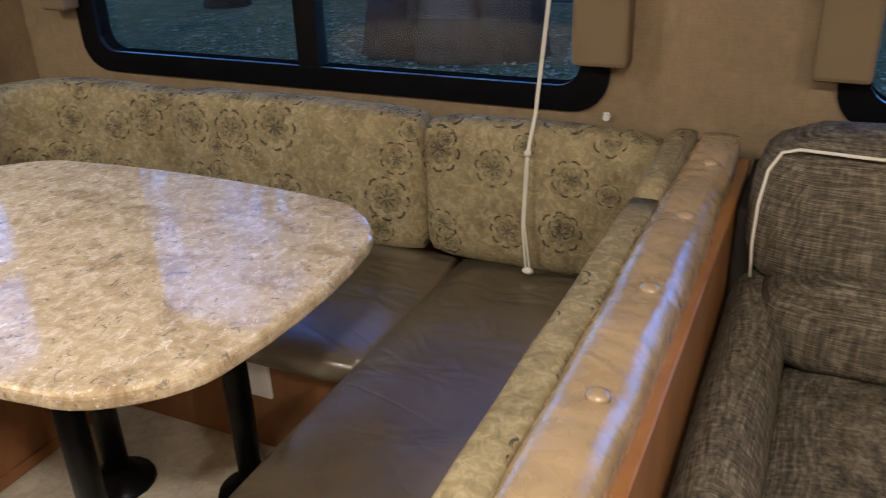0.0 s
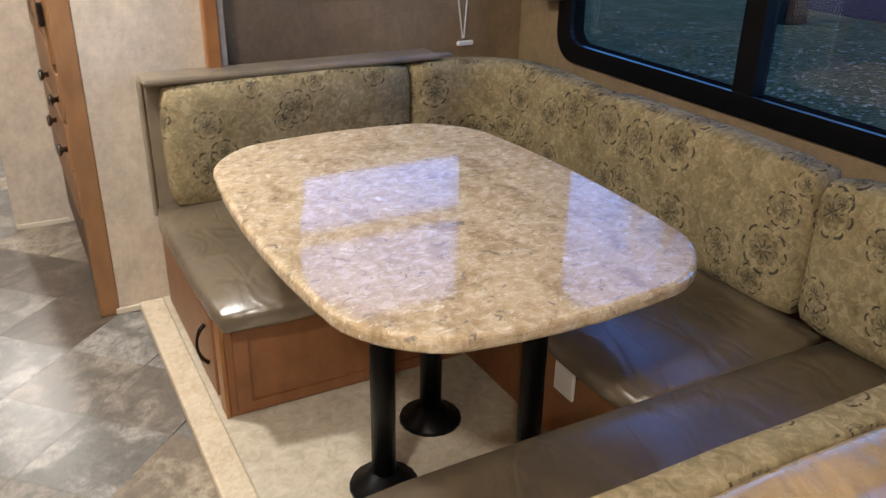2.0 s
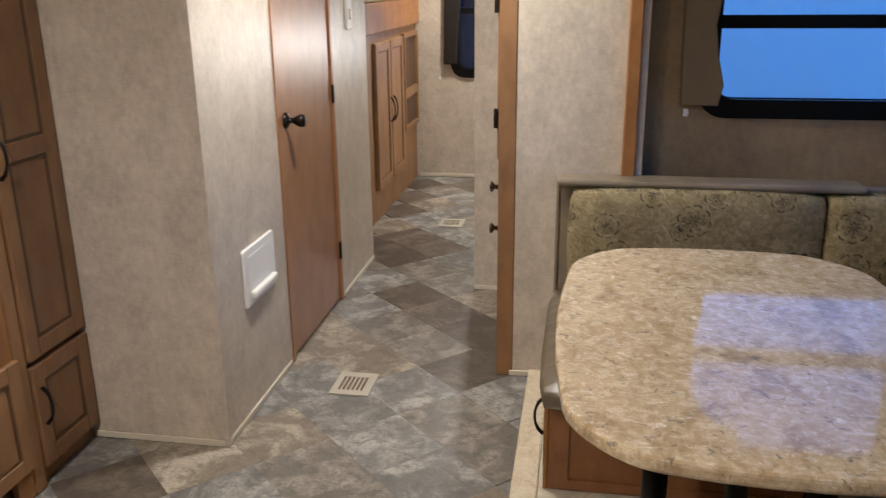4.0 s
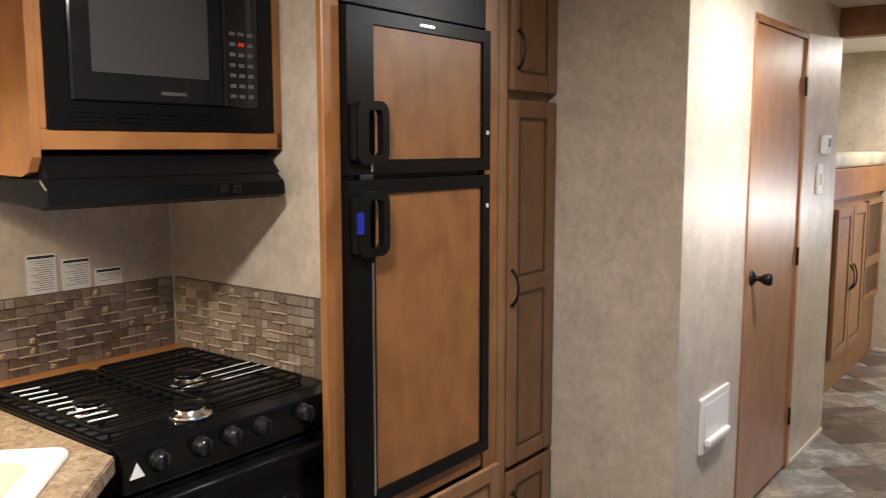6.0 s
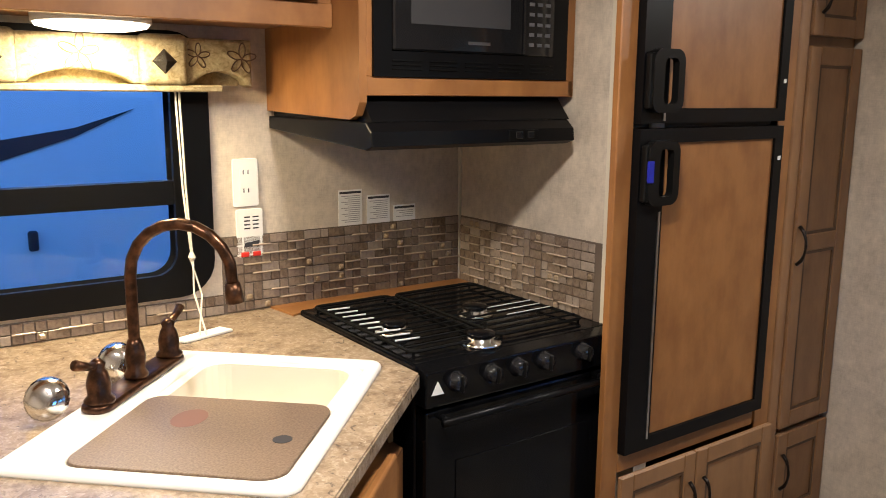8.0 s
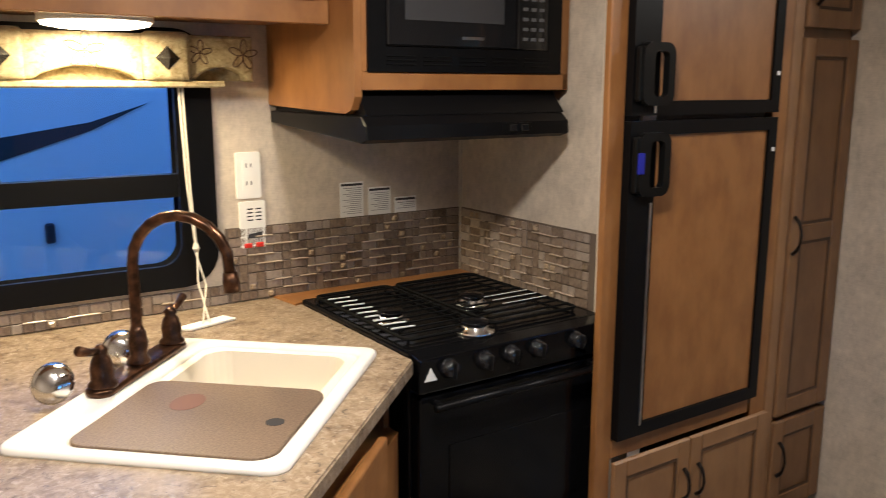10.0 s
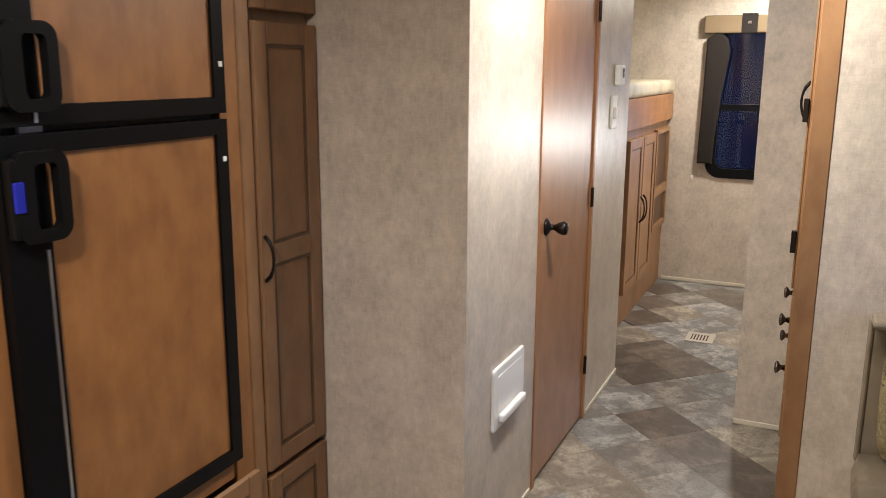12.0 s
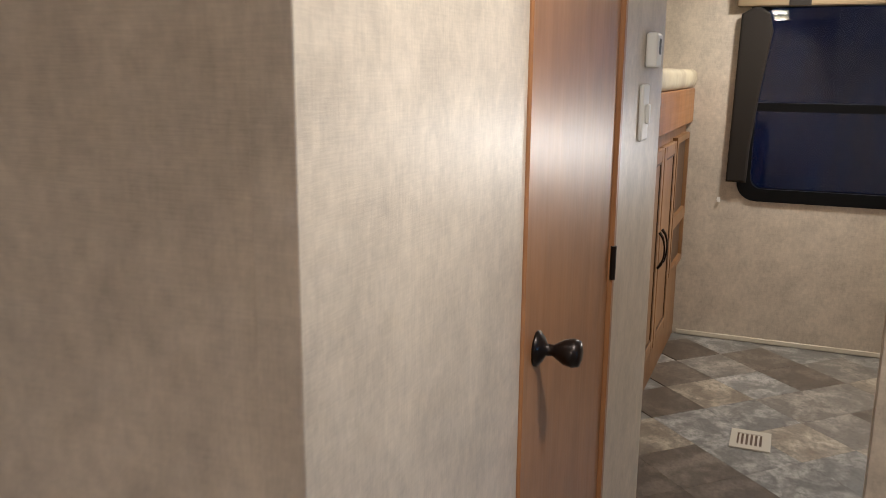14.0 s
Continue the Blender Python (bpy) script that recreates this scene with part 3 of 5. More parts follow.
def window(name, plane, c, out, u0, u1, v0, v1, mull_u=(), mull_v=(), label="", r=0.10, inset=0.028, mw=0.022):
    """Dark framed window; out is the sign of the way outside."""
    w = thing(name, label, "window", kind="structure")
    s = 0.038
    outer, inner = rounded(u0 - s, u1 + s, v0 - s, v1 + s, r), rounded(u0 + inset, u1 - inset, v0 + 0.028, v1 - 0.028, r * 0.62)
    part("window_frame", ring(outer, inner, plane, c - out * 0.014, c + out * 0.002), BLACK, w)
    mid = rounded(u0 + 0.004, u1 - 0.004, v0 + 0.004, v1 - 0.004, r * 0.7)
    part("reveal", ring(mid, inner, plane, c + out * 0.002, c + out * 0.05), MATTEBLACK, w)
    for u in mull_u:
        part("mullion", slab([(u - mw, v0), (u + mw, v0), (u + mw, v1), (u - mw, v1)], plane, c - out * 0.010, c + out * 0.04), BLACK, w)
    for v in mull_v:
        part("mullion", slab([(u0, v - mw), (u1, v - mw), (u1, v + mw), (u0, v + mw)], plane, c - out * 0.008, c + out * 0.04), BLACK, w)
    g = part("pane", slab([(u0 + 0.01, v0 + 0.01), (u1 - 0.01, v0 + 0.01), (u1 - 0.01, v1 - 0.01), (u0 + 0.01, v1 - 0.01)], plane, c + out * 0.030, c + out * 0.034), GLASS, w, "clear glass pane")
    g.visible_shadow = False
    return w


window("window_1", "y", YS, -1, KW[0], KW[1], KW[2], KW[3], (), (1.192,), "black framed kitchen window above the counter", 0.1, 0.066, 0.032)
window("window_2", "y", SLY, 1, SW[0], SW[1], SW[2], SW[3], (-0.358,), (), "wide black framed sliding window above the dinette", 0.1, 0.04, 0.038)
window("window_3", "y", SLY, 1, SW2[0], SW2[1], SW2[2], SW2[3], (), (), "black framed window above the sofa")
window("window_4", "x", SLX0, -1, EW[0], EW[1], EW[2], EW[3], (), (1.31,), "black framed end window of the slide-out")
window("window_5", "x", XW, -1, BW[0], BW[1], BW[2], BW[3], (), (1.245,), "black framed rear window of the bunk room")

# ---- outside ----
structure("ground", box(-300, 300, -300, 300, -1.0, -0.85), GRASS, "dusk lawn strewn with leaves", "ground")
structure("road", box(-60, 60, 14.5, 20, -0.85, -0.83), ASPHALT, "asphalt lane at dusk", "road")


def tree(x, y, r, h, lean):
    t = thing("tree", "bare thick-trunked tree on the lawn at dusk", "tree", (x, y, -0.85), "trees outside")
    pts = [(x + lean * k * k * 0.02, y, -0.9 + h * k / 8) for k in range(9)]
    part("trunk", tube(pts, [r * (1.5 if k == 0 else 1.12 if k == 1 else 1 - 0.085 * k) for k in range(9)], 14), BARK, t, smooth=True)
    rnd = random.Random(int(x * 10))
    for k in range(6):
        z = -0.9 + h * (0.4 + 0.1 * k)
        a = rnd.uniform(0, 6.28)
        p = Vector((x + lean * 0.3, y, z))
        q = p + Vector((math.cos(a), math.sin(a), 0.9)) * h * 0.28
        part("limb", tube([p, (p + q) / 2 + Vector((0, 0, -0.1)), q], [r * 0.4, r * 0.26, r * 0.08], 8), BARK, t, smooth=True)
    verts, faces = [], []
    for k in range(1500):
        a, b, d = rnd.uniform(0, 6.28), rnd.uniform(-0.5, 1), rnd.uniform(0.4, 1.0)
        c = Vector((x, y, -0.9 + h * 0.95)) + Vector((math.cos(a) * d, math.sin(a) * d, b * 0.8)) * h * 0.36
        u = Vector((rnd.uniform(-1, 1), rnd.uniform(-1, 1), rnd.uniform(-1, 1))).normalized() * 0.11
        v = u.orthogonal().normalized() * 0.07
        i = len(verts)
        verts += [c - u, c + v, c + u, c - v]
        faces.append((i, i + 1, i + 2, i + 3))
    me = bpy.data.meshes.new("crown")
    me.from_pydata(verts, [], faces)
    me.materials.append(LEAF)
    ob = new("crown", me)
    ob.parent = t
    ob.matrix_parent_inverse = Matrix.Translation(-Vector(t.location))


tree(-3.85, 10.4, 0.36, 6.5, 1.2)
tree(-3.1, 10.2, 0.30, 6.0, -0.8)
tree(-2.5, 10.6, 0.34, 6.5, 0.9)
tree(-8.6, 13.0, 0.28, 6.0, 0.5)


def parked_trailer(x0, x1, y0, y1, face, label):
    t = thing("parked_trailer", label, "trailer", ((x0 + x1) / 2, (y0 + y1) / 2, -0.85), "neighbouring trailers")
    part("body", box(x0, x1, y0, y1, -0.35, 2.6, 0.08, 3), SIDING, t, "white ribbed siding")
    part("skirt", box(x0 + 0.1, x1 - 0.1, y0 + 0.1, y1 - 0.1, -0.6, -0.35), BLACK, t)
    for k in (-0.5, 0.5):
        cx, cy = (x0 + x1) / 2, (y0 + y1) / 2
        e = face[1]
        p = (cx + k, e, -0.52) if face[0] == "y" else (e, cy + k, -0.52)
        part("wheel", lathe(p, [(0.12, -0.1), (0.33, -0.09), (0.33, 0.09), (0.12, 0.1)], face[0]), BLACK, t)
    return t


nb = parked_trailer(-5.0, 7.0, -5.6, -3.2, ("y", -3.25), "white parked camper trailer with a black swoosh")
sw = [(0.60, 1.366), (0.92, 1.265), (1.62, 1.155), (2.5, 1.09), (3.3, 1.10), (3.3, 0.78), (2.5, 0.83), (1.62, 0.995), (0.92, 1.218)]
part("graphic", slab(sw, "y", -3.196, -3.19), SWOOSH, nb, "black swoosh graphic")
part("latch", box(1.14, 1.19, -3.2, -3.17, 0.62, 0.73, 0.01), SWOOSH, nb, "dark door latch")
parked_trailer(-9.6, -7.2, 2.35, 6.2, ("x", -7.25), "white parked camper trailer")


# Self-lit panel added to give the rear window its dusk blue.
structure("backdrop", box(-16.2, -16.0, -9.0, 3.6, -0.86, 11.0), DUSK, "glowing dark blue panel standing in for the dusk distance", "backdrop")


def litter(count):
    """Fallen leaves over the near lawn."""
    rnd = random.Random(11)
    verts, faces = [], []
    for k in range(count):
        c = Vector((rnd.gauss(-3.2, 3.2), rnd.gauss(9.6, 1.9), -0.838))
        a, r = rnd.uniform(0, 6.28), rnd.uniform(0.015, 0.045)
        i = len(verts)
        for q in range(5):
            b = a + q * 1.2566
            verts.append(c + Vector((math.cos(b) * r, math.sin(b) * r * 0.7, rnd.uniform(0, 0.03))))
        faces.append(tuple(range(i, i + 5)))
    me = bpy.data.meshes.new("fallen_leaves")
    me.from_pydata(verts, [], faces)
    me.materials.append(LITTER)
    tagged(new("fallen_leaves", me), "pale fallen leaves scattered over the lawn", "leaves", kind="stuff")


litter(2600)

# ---- fridge wall ----
FY = 0.178
fc = thing("fridge_cabinet", "maple cabinet built round the refrigerator", "cabinet", (0.0, 0, 0))
part("stile", box(0.312, 0.372, FY - 0.022, FY, 0, CEIL, 0.003), WOOD, fc)
part("stile", box(-0.375, -0.304, FY - 0.02, FY, 0, CEIL, 0.002), WOOD, fc)
part("rail", box(-0.292, 0.312, FY - 0.02, FY, 0.455, 0.508, 0.002), WOOD_H, fc)
part("rail", box(-0.292, 0.312, FY - 0.02, FY, 1.90, CEIL, 0.002), WOOD_H, fc)
part("back", box(-0.375, 0.19, -0.42, -0.40, 0, CEIL), WOOD, fc)
part("toe_kick", box(-0.375, 0.19, FY - 0.06, FY - 0.03, 0.0, 0.09), GLAZE, fc)
mf = facing(0, FY, 0, "+y")
for a, b in ((-0.312, 0.002), (0.006, 0.375)):
    d = cab_door(fc, mf, a, b, 0.10, 0.445, None, 0.05, None, 0.012)
    pull(d, facing(0, FY + 0.02, 0, "+y"), b - 0.03 if a < 0 else a + 0.03, 0.31, 0.1)

fr = thing("refrigerator", "two-door camper refrigerator with maple panels and black frames", "refrigerator", (0, FY, 0.508))
part("body", join(box(-0.285, 0.190, -0.38, FY - 0.03, 0.515, 1.895), box(-0.285, 0.305, FY - 0.023, FY - 0.012, 0.515, 1.895)), BLACK, fr)


def fridge_door(z0, z1, handle_z):
    y = FY + 0.022
    o, i = [(-0.302, z0), (0.311, z0), (0.311, z1), (-0.302, z1)], [(-0.264, z0 + 0.036), (0.215, z0 + 0.036), (0.215, z1 - 0.036), (-0.264, z1 - 0.036)]
    d = part("door", join(ring(o, i, "y", FY - 0.008, y), box(-0.265, 0.216, FY - 0.008, FY + 0.004, z0 + 0.03, z1 - 0.03)), BLACK, fr, "black framed door")
    part("panel", box(-0.264, 0.215, FY + 0.004, FY + 0.014, z0 + 0.037, z1 - 0.037), WOOD, d, "maple veneer panel")
    h0, h1 = handle_z
    part("handle_base", box(0.268, 0.308, y, y + 0.022, h0 + 0.01, h1 - 0.01, 0.006, 2), GREYPLASTIC, d, "dark grey plastic latch")
    pts = rounded(0.186, 0.302, h0, h1, 0.03, 5)
    part("handle", ring(pts, rounded(0.210, 0.262, h0 + 0.022, h1 - 0.022, 0.014, 5), "y", y + 0.006, y + 0.026), GREYPLASTIC, d, "dark grey plastic loop handle")
    part("edge_strip", box(0.224, 0.231, y, y + 0.003, z0 + 0.03, h0 - 0.02), STEEL, d, "bright metal edge strip")
    part("hinge_pin", box(-0.290, -0.281, y, y + 0.004, (z0 + 0.106 if z0 > 1 else z1 - 0.099), (z0 + 0.118 if z0 > 1 else z1 - 0.087)), PAPERWHITE, d, "pale screw cap")
    return d


low = fridge_door(0.512, 1.378, (1.185, 1.350))
part("latch_tab", box(0.286, 0.307, FY + 0.044, FY + 0.052, 1.245, 1.300, 0.002), BLUE, low, "blue travel latch")
up = fridge_door(1.392, 1.802, (1.418, 1.575))
part("badge", box(-0.03, 0.03, FY + 0.022, FY + 0.024, 1.780, 1.787), STEEL, up, "small bright badge")
part("vent_panel", box(-0.288, 0.310, FY - 0.01, FY + 0.012, 1.808, 1.893, 0.003), BLACK, fr, "black upper vent panel")

PY = 0.160
pc = thing("pantry_cabinet", "tall narrow glazed maple pantry cabinet with closed doors", "cabinet", (-0.53, 0, 0))
part("body", box(-0.721, -0.376, -0.30, PY - 0.004, 0.0, CEIL, 0.002), GLAZED, pc)
part("edge_moulding", box(-0.425, -0.376, PY - 0.004, PY + 0.022, 0.0, CEIL, 0.005, 2), GLAZED, pc)
mp = facing(0, PY, 0, "+y")
d = cab_door(pc, mp, 0.432, 0.716, 0.405, 1.610, 1.010, 0.055)
pull(d, facing(0, PY + 0.026, 0, "+y"), 0.444, 1.008, 0.12)
d = cab_door(pc, mp, 0.432, 0.716, 1.640, 2.05, None, 0.055)
pull(d, facing(0, PY + 0.026, 0, "+y"), 0.470, 1.765, 0.12)
d = cab_door(pc, mp, 0.432, 0.716, 0.06, 0.385, None, 0.055)
pull(d, facing(0, PY + 0.026, 0, "+y"), 0.460, 0.255, 0.12)

# ---- kitchen ----
CZ = 0.832
SX0, SX1, SYF, SYB = 0.282, 0.900, 0.104, -0.515
ct = thing("countertop", "brown stone-look laminate countertop set diagonally around the sink", "countertop", (1.4, 0, CZ))
DIAG = [(0.908, YS + 0.004), (0.908, 0.102), (1.552, 0.715), (3.1, 0.715), (3.1, YS + 0.004)]
part("front_edge", slab([(0.912, 0.102), (1.554, 0.7125), (3.1, 0.7125), (3.1, 0.7185), (1.5495, 0.7185), (0.9075, 0.1055)], "z", CZ - 0.034, CZ - 0.004, 0.0), COUNTER, ct, "laminate edge strip")
SINK_C, SINK_A = Vector((1.367, 0.068)), 226.6
SINK_M = pose(SINK_C.x, SINK_C.y, CZ, 0, 0, SINK_A)


def counter_mesh():
    bm = bmesh.new()
    hole = [SINK_M @ Vector((x, y, 0)) for x, y in ((-0.31, -0.242), (0.31, -0.242), (0.31, 0.235), (-0.31, 0.235))]
    # rectangle cut out of a slab made as strips between outline and hole
    out = [Vector((x, y, CZ)) for x, y in DIAG]
    vo = [bm.verts.new(v) for v in out]
    vi = [bm.verts.new((h.x, h.y, CZ)) for h in hole]
    eo = [bm.edges.new((vo[i], vo[(i + 1) % len(vo)])) for i in range(len(vo))]
    ei = [bm.edges.new((vi[i], vi[(i + 1) % 4])) for i in range(4)]
    bmesh.ops.triangle_fill(bm, edges=eo + ei, use_beauty=True)
    r = bmesh.ops.extrude_face_region(bm, geom=bm.faces[:])
    bmesh.ops.translate(bm, verts=[v for v in r["geom"] if isinstance(v, bmesh.types.BMVert)], vec=(0, 0, -0.035))
    bmesh.ops.recalc_face_normals(bm, faces=bm.faces)
    return bm


part("top", counter_mesh(), COUNTER, ct)
bc = thing("sink_base_cabinet", "maple base cabinet with a drawer standing ajar under the sink", "cabinet", (1.5, 0, 0))
part("body", slab([(0.925, -0.635), (0.925, 0.062), (1.555, 0.665), (3.05, 0.665), (3.05, -0.635)], "z", 0.08, 0.64), WOOD, bc)
part("front_rail", slab([(0.925, 0.02), (0.925, 0.062), (1.555, 0.665), (3.05, 0.665), (3.05, 0.64), (1.570, 0.64), (0.95, 0.045)], "z", 0.774, CZ - 0.035), WOOD_H, bc)
part("front_panel", box(1.575, 3.05, 0.64, 0.665, 0.641, 0.773), WOOD_H, bc)
part("end_panel", box(0.925, 0.94, -0.635, 0.02, 0.64, CZ - 0.035), WOOD, bc)
part("toe_kick", slab([(0.95, -0.63), (0.95, 0.03), (1.48, 0.60), (3.0, 0.60), (3.0, -0.63)], "z", 0.0, 0.08), GLAZE, bc)
DA = math.degrees(math.atan2(0.603, 0.63))
md = pose(1.555, 0.665, 0, 0, 0, DA + 180)
cab_door(bc, md, 0.06, 0.36, 0.10, 0.62, None, 0.05)
cab_door(bc, md, 0.37, 0.66, 0.10, 0.62, None, 0.05)
dr = part("drawer", box(0.12, 0.54, -0.040, 0.012, 0.655, 0.745, 0.003), WOOD_H, bc, "drawer standing ajar", m=md)
part("drawer_front", box(0.08, 0.58, -0.060, -0.040, 0.640, 0.762, 0.006, 2), WOOD_H, dr, m=md)

# range
SOOT = material("matte_grate_wire", (0.005, 0.005, 0.005), 0.75, 0, 0.10)
# Pale colour for rods that stand in for reflections on the grate bars.
GLINT = material("grate_glint", (0.85, 0.85, 0.86), 0.38, 0.35)
rg = thing("range", "black gas range with a wire cooktop grate and front knobs", "range", (0.62, -0.1, 0))
part("body", box(SX0, SX1, SYB, SYF - 0.03, 0.05, CZ - 0.005, 0.004), ENAMEL, rg)
part("cooktop", box(SX0 - 0.004, SX1 + 0.006, SYB, SYF - 0.02, CZ - 0.004, CZ + 0.014, 0.006, 2), ENAMEL, rg)
cp = slab([(SYF - 0.025, CZ + 0.012), (SYF + 0.020, CZ + 0.002), (SYF + 0.018, CZ - 0.085), (SYF - 0.03, CZ - 0.085)], "x", SX0, SX1, 0.004)
part("control_panel", cp, ENAMEL, rg)
od = part("oven_door", box(SX0 + 0.008, SX1 - 0.004, SYF - 0.03, SYF + 0.012, 0.22, CZ - 0.095, 0.006, 2), ENAMEL, rg, "black oven door")
part("handle", join(tube([(SX0 + 0.03, SYF + 0.045, CZ - 0.115), (SX1 - 0.03, SYF + 0.045, CZ - 0.115)], 0.010, 10), rod((SX0 + 0.05, SYF, CZ - 0.115), (SX0 + 0.05, SYF + 0.045, CZ - 0.115), 0.008), rod((SX1 - 0.05, SYF, CZ - 0.115), (SX1 - 0.05, SYF + 0.045, CZ - 0.115), 0.008)), BLACK, od, smooth=True)
part("oven_window", box(SX0 + 0.09, SX1 - 0.09, SYF + 0.012, SYF + 0.015, 0.36, 0.60, 0.001), ENAMEL, od)
part("drawer", box(SX0 + 0.008, SX1 - 0.004, SYF - 0.03, SYF + 0.010, 0.08, 0.205, 0.005), ENAMEL, rg)
for k in range(5):
    kx = (0.818, 0.711, 0.628, 0.541, 0.407)[k]
    kn = part("knob", lathe((kx, SYF + 0.010, CZ - 0.030), [(0.025, 0.0), (0.025, 0.012), (0.021, 0.018), (0.019, 0.034), (0.006, 0.037)], "y"), GLOSSBLACK, rg, "black round knob", True)
    part("pointer", box(kx - 0.004, kx + 0.004, SYF + 0.044, SYF + 0.052, CZ - 0.050, CZ - 0.010, 0.002), GREYPLASTIC, kn)
part("emblem", slab([(SX1 - 0.046, CZ - 0.052), (SX1 - 0.012, CZ - 0.052), (SX1 - 0.029, CZ - 0.020)], "y", SYF + 0.022, SYF + 0.0245), PAPERWHITE, rg, "white triangular emblem")
for bx, by in ((0.805, -0.170), (0.675, 0.035), (0.522, -0.190)):
    br = part("burner", lathe((bx, by, CZ + 0.014), [(0.055, 0), (0.05, 0.008), (0.034, 0.012), (0.034, 0.022)], "z"), CHROME, rg, "chrome burner", True)
    part("burner_cap", lathe((bx, by, CZ + 0.036), [(0.036, 0), (0.038, 0.004), (0.034, 0.009), (0.01, 0.011)], "z"), ENAMEL, br, "black burner cap", smooth=True)


for gi, (gx0, gx1) in enumerate(((0.635, 0.880), (0.318, 0.610))):
    zg = CZ + 0.026
    pts = rounded(gx0, gx1, SYB + 0.035, SYF - 0.07, 0.02, 3)
    g = part("grate", join(tube([(u, v, zg) for u, v in pts + pts[:1]], 0.0042, 6), *[rod((px, py, CZ + 0.012), (px, py, zg), 0.004) for px in (gx0 + 0.01, gx1 - 0.01) for py in (SYB + 0.045, SYF - 0.08)]), SOOT, rg, "black wire grate")
    for k in range(11):
        gy = SYB + 0.075 + k * 0.044
        part("bar", rod((gx0, gy, zg + 0.003), (gx1, gy, zg + 0.003), 0.003, 6), SOOT, g)
        # Glints on the wires are added as thin pale rods.
        if gi == 0 and 1 <= k <= 9:
            part("tip", rod((gx1 - 0.004, gy - 0.004, zg + 0.008), (gx1 - 0.066, gy + 0.010, zg + 0.010), 0.0024, 6), GLINT, g, "pale rod standing in for a glint on the grate end")
        if gi == 1 and k in (6, 7, 8):
            part("tip", rod((gx0 + 0.01, gy, zg + 0.008), (gx0 + 0.17, gy, zg + 0.008), 0.0017, 6), GLINT, g, "pale rod standing in for a glint along the grate")
part("shelf_strip", slab([(0.252, YS + 0.008), (0.252, SYB - 0.012), (SX1, SYB - 0.004), (0.930, YS + 0.135), (0.945, YS + 0.008)], "z", CZ - 0.03, CZ + 0.006, 0.002), WOOD_H, thing("filler_shelf", "maple filler strip behind the range", "shelf", (0.6, -0.6, CZ)))

# sink: a drop-in basin under a cover board
sk = thing("sink", "white drop-in kitchen sink with a rounded rim", "sink", (SINK_C.x, SINK_C.y, CZ))
rim_o, rim_i = rounded(-0.335, 0.335, -0.268, 0.268, 0.035, 5), rounded(-0.302, 0.300, -0.232, 0.158, 0.04, 5)


def rim_mesh():
    bm = ring(rim_o, rim_i, "z", 0.0, 0.014)
    top = [e for e in bm.edges if e.calc_face_angle(0) > 1.2 and e.verts[0].co.z > 0.01 and e.verts[1].co.z > 0.01]
    bmesh.ops.bevel(bm, geom=top, offset=0.010, segments=3, affect="EDGES", profile=0.5)
    return bm


part("rim", rim_mesh(), SINKW, sk, smooth=True, m=SINK_M)
part("basin", join(ring(rim_i, rounded(-0.279, 0.277, -0.209, 0.135, 0.05, 5), "z", -0.15, 0.003), slab(rounded(-0.302, 0.300, -0.232, 0.158, 0.04, 5), "z", -0.165, -0.15)), SINKCREAM, sk, "cream basin", m=SINK_M)
cv = thing("sink_cover", "brown composite cover board with a finger hole over the sink", "board", (SINK_C.x, SINK_C.y, CZ + 0.015))
COVER = rounded(-0.300, 0.035, -0.230, 0.156, 0.038, 5)
part("board", slab(COVER, "z", 0.0032, 0.0135, 0.002), BOARD, cv, m=SINK_M)
# The board is uncut; a black disc paints the dark of the finger hole.
part("finger_hole_shade", lathe((-0.144, -0.182, 0.0136), [(0.018, 0), (0.018, 0.0006)], "z"), INK, cv, m=SINK_M)
part("sticker", slab([(-0.076 + 0.045 * math.cos(a), 0.026 + 0.033 * math.sin(a)) for a in (k * 0.3927 for k in range(16))], "z", 0.0135, 0.0140), material("faded_red", (0.185, 0.085, 0.062), 0.6), cv, "faded red oval sticker", m=SINK_M)

# faucet on the sink's rear deck
fa = thing("faucet", "oil-rubbed bronze gooseneck kitchen faucet with two levers", "faucet", (SINK_C.x, SINK_C.y, CZ + 0.014))
part("base", slab(rounded(-0.095, 0.272, 0.188, 0.250, 0.028, 5), "z", 0.013, 0.030, 0.006), BRONZE, fa, smooth=True, m=SINK_M)
part("column", lathe((0.085, 0.218, 0.028), [(0.024, 0), (0.026, 0.01), (0.019, 0.022), (0.022, 0.05), (0.017, 0.075), (0.0125, 0.09)], "z"), BRONZE, fa, smooth=True, m=SINK_M)
arc = [(0.085, 0.218, 0.10 + 0.019 * k) for k in range(9)]
arc += [(0.085, 0.218 - 0.112 * (1 - math.cos(radians(k * 18))), 0.252 + 0.112 * math.sin(radians(k * 18))) for k in range(1, 10)]
arc += [(0.085, -0.006, 0.225)]
part("spout", tube(arc, 0.0125, 12), BRONZE, fa, smooth=True, m=SINK_M)
part("nozzle", tube([(0.085, -0.0045, 0.245), (0.085, -0.006, 0.227), (0.085, -0.008, 0.203)], [0.015, 0.018, 0.019], 12), BRONZE, fa, smooth=True, m=SINK_M)
for hx, sg in ((-0.060, -1), (0.238, 1)):
    h = part("valve", lathe((hx, 0.218, 0.028), [(0.029, 0), (0.030, 0.008), (0.022, 0.016), (0.024, 0.04), (0.018, 0.062), (0.013, 0.07), (0.016, 0.08), (0.006, 0.09)], "z"), BRONZE, fa, smooth=True, m=SINK_M)
    part("lever", tube([(hx, 0.218, 0.105), (hx + sg * 0.035, 0.218, 0.112), (hx + sg * 0.07, 0.220, 0.126)], [0.007, 0.008, 0.011], 10), BRONZE, h, smooth=True, m=SINK_M)
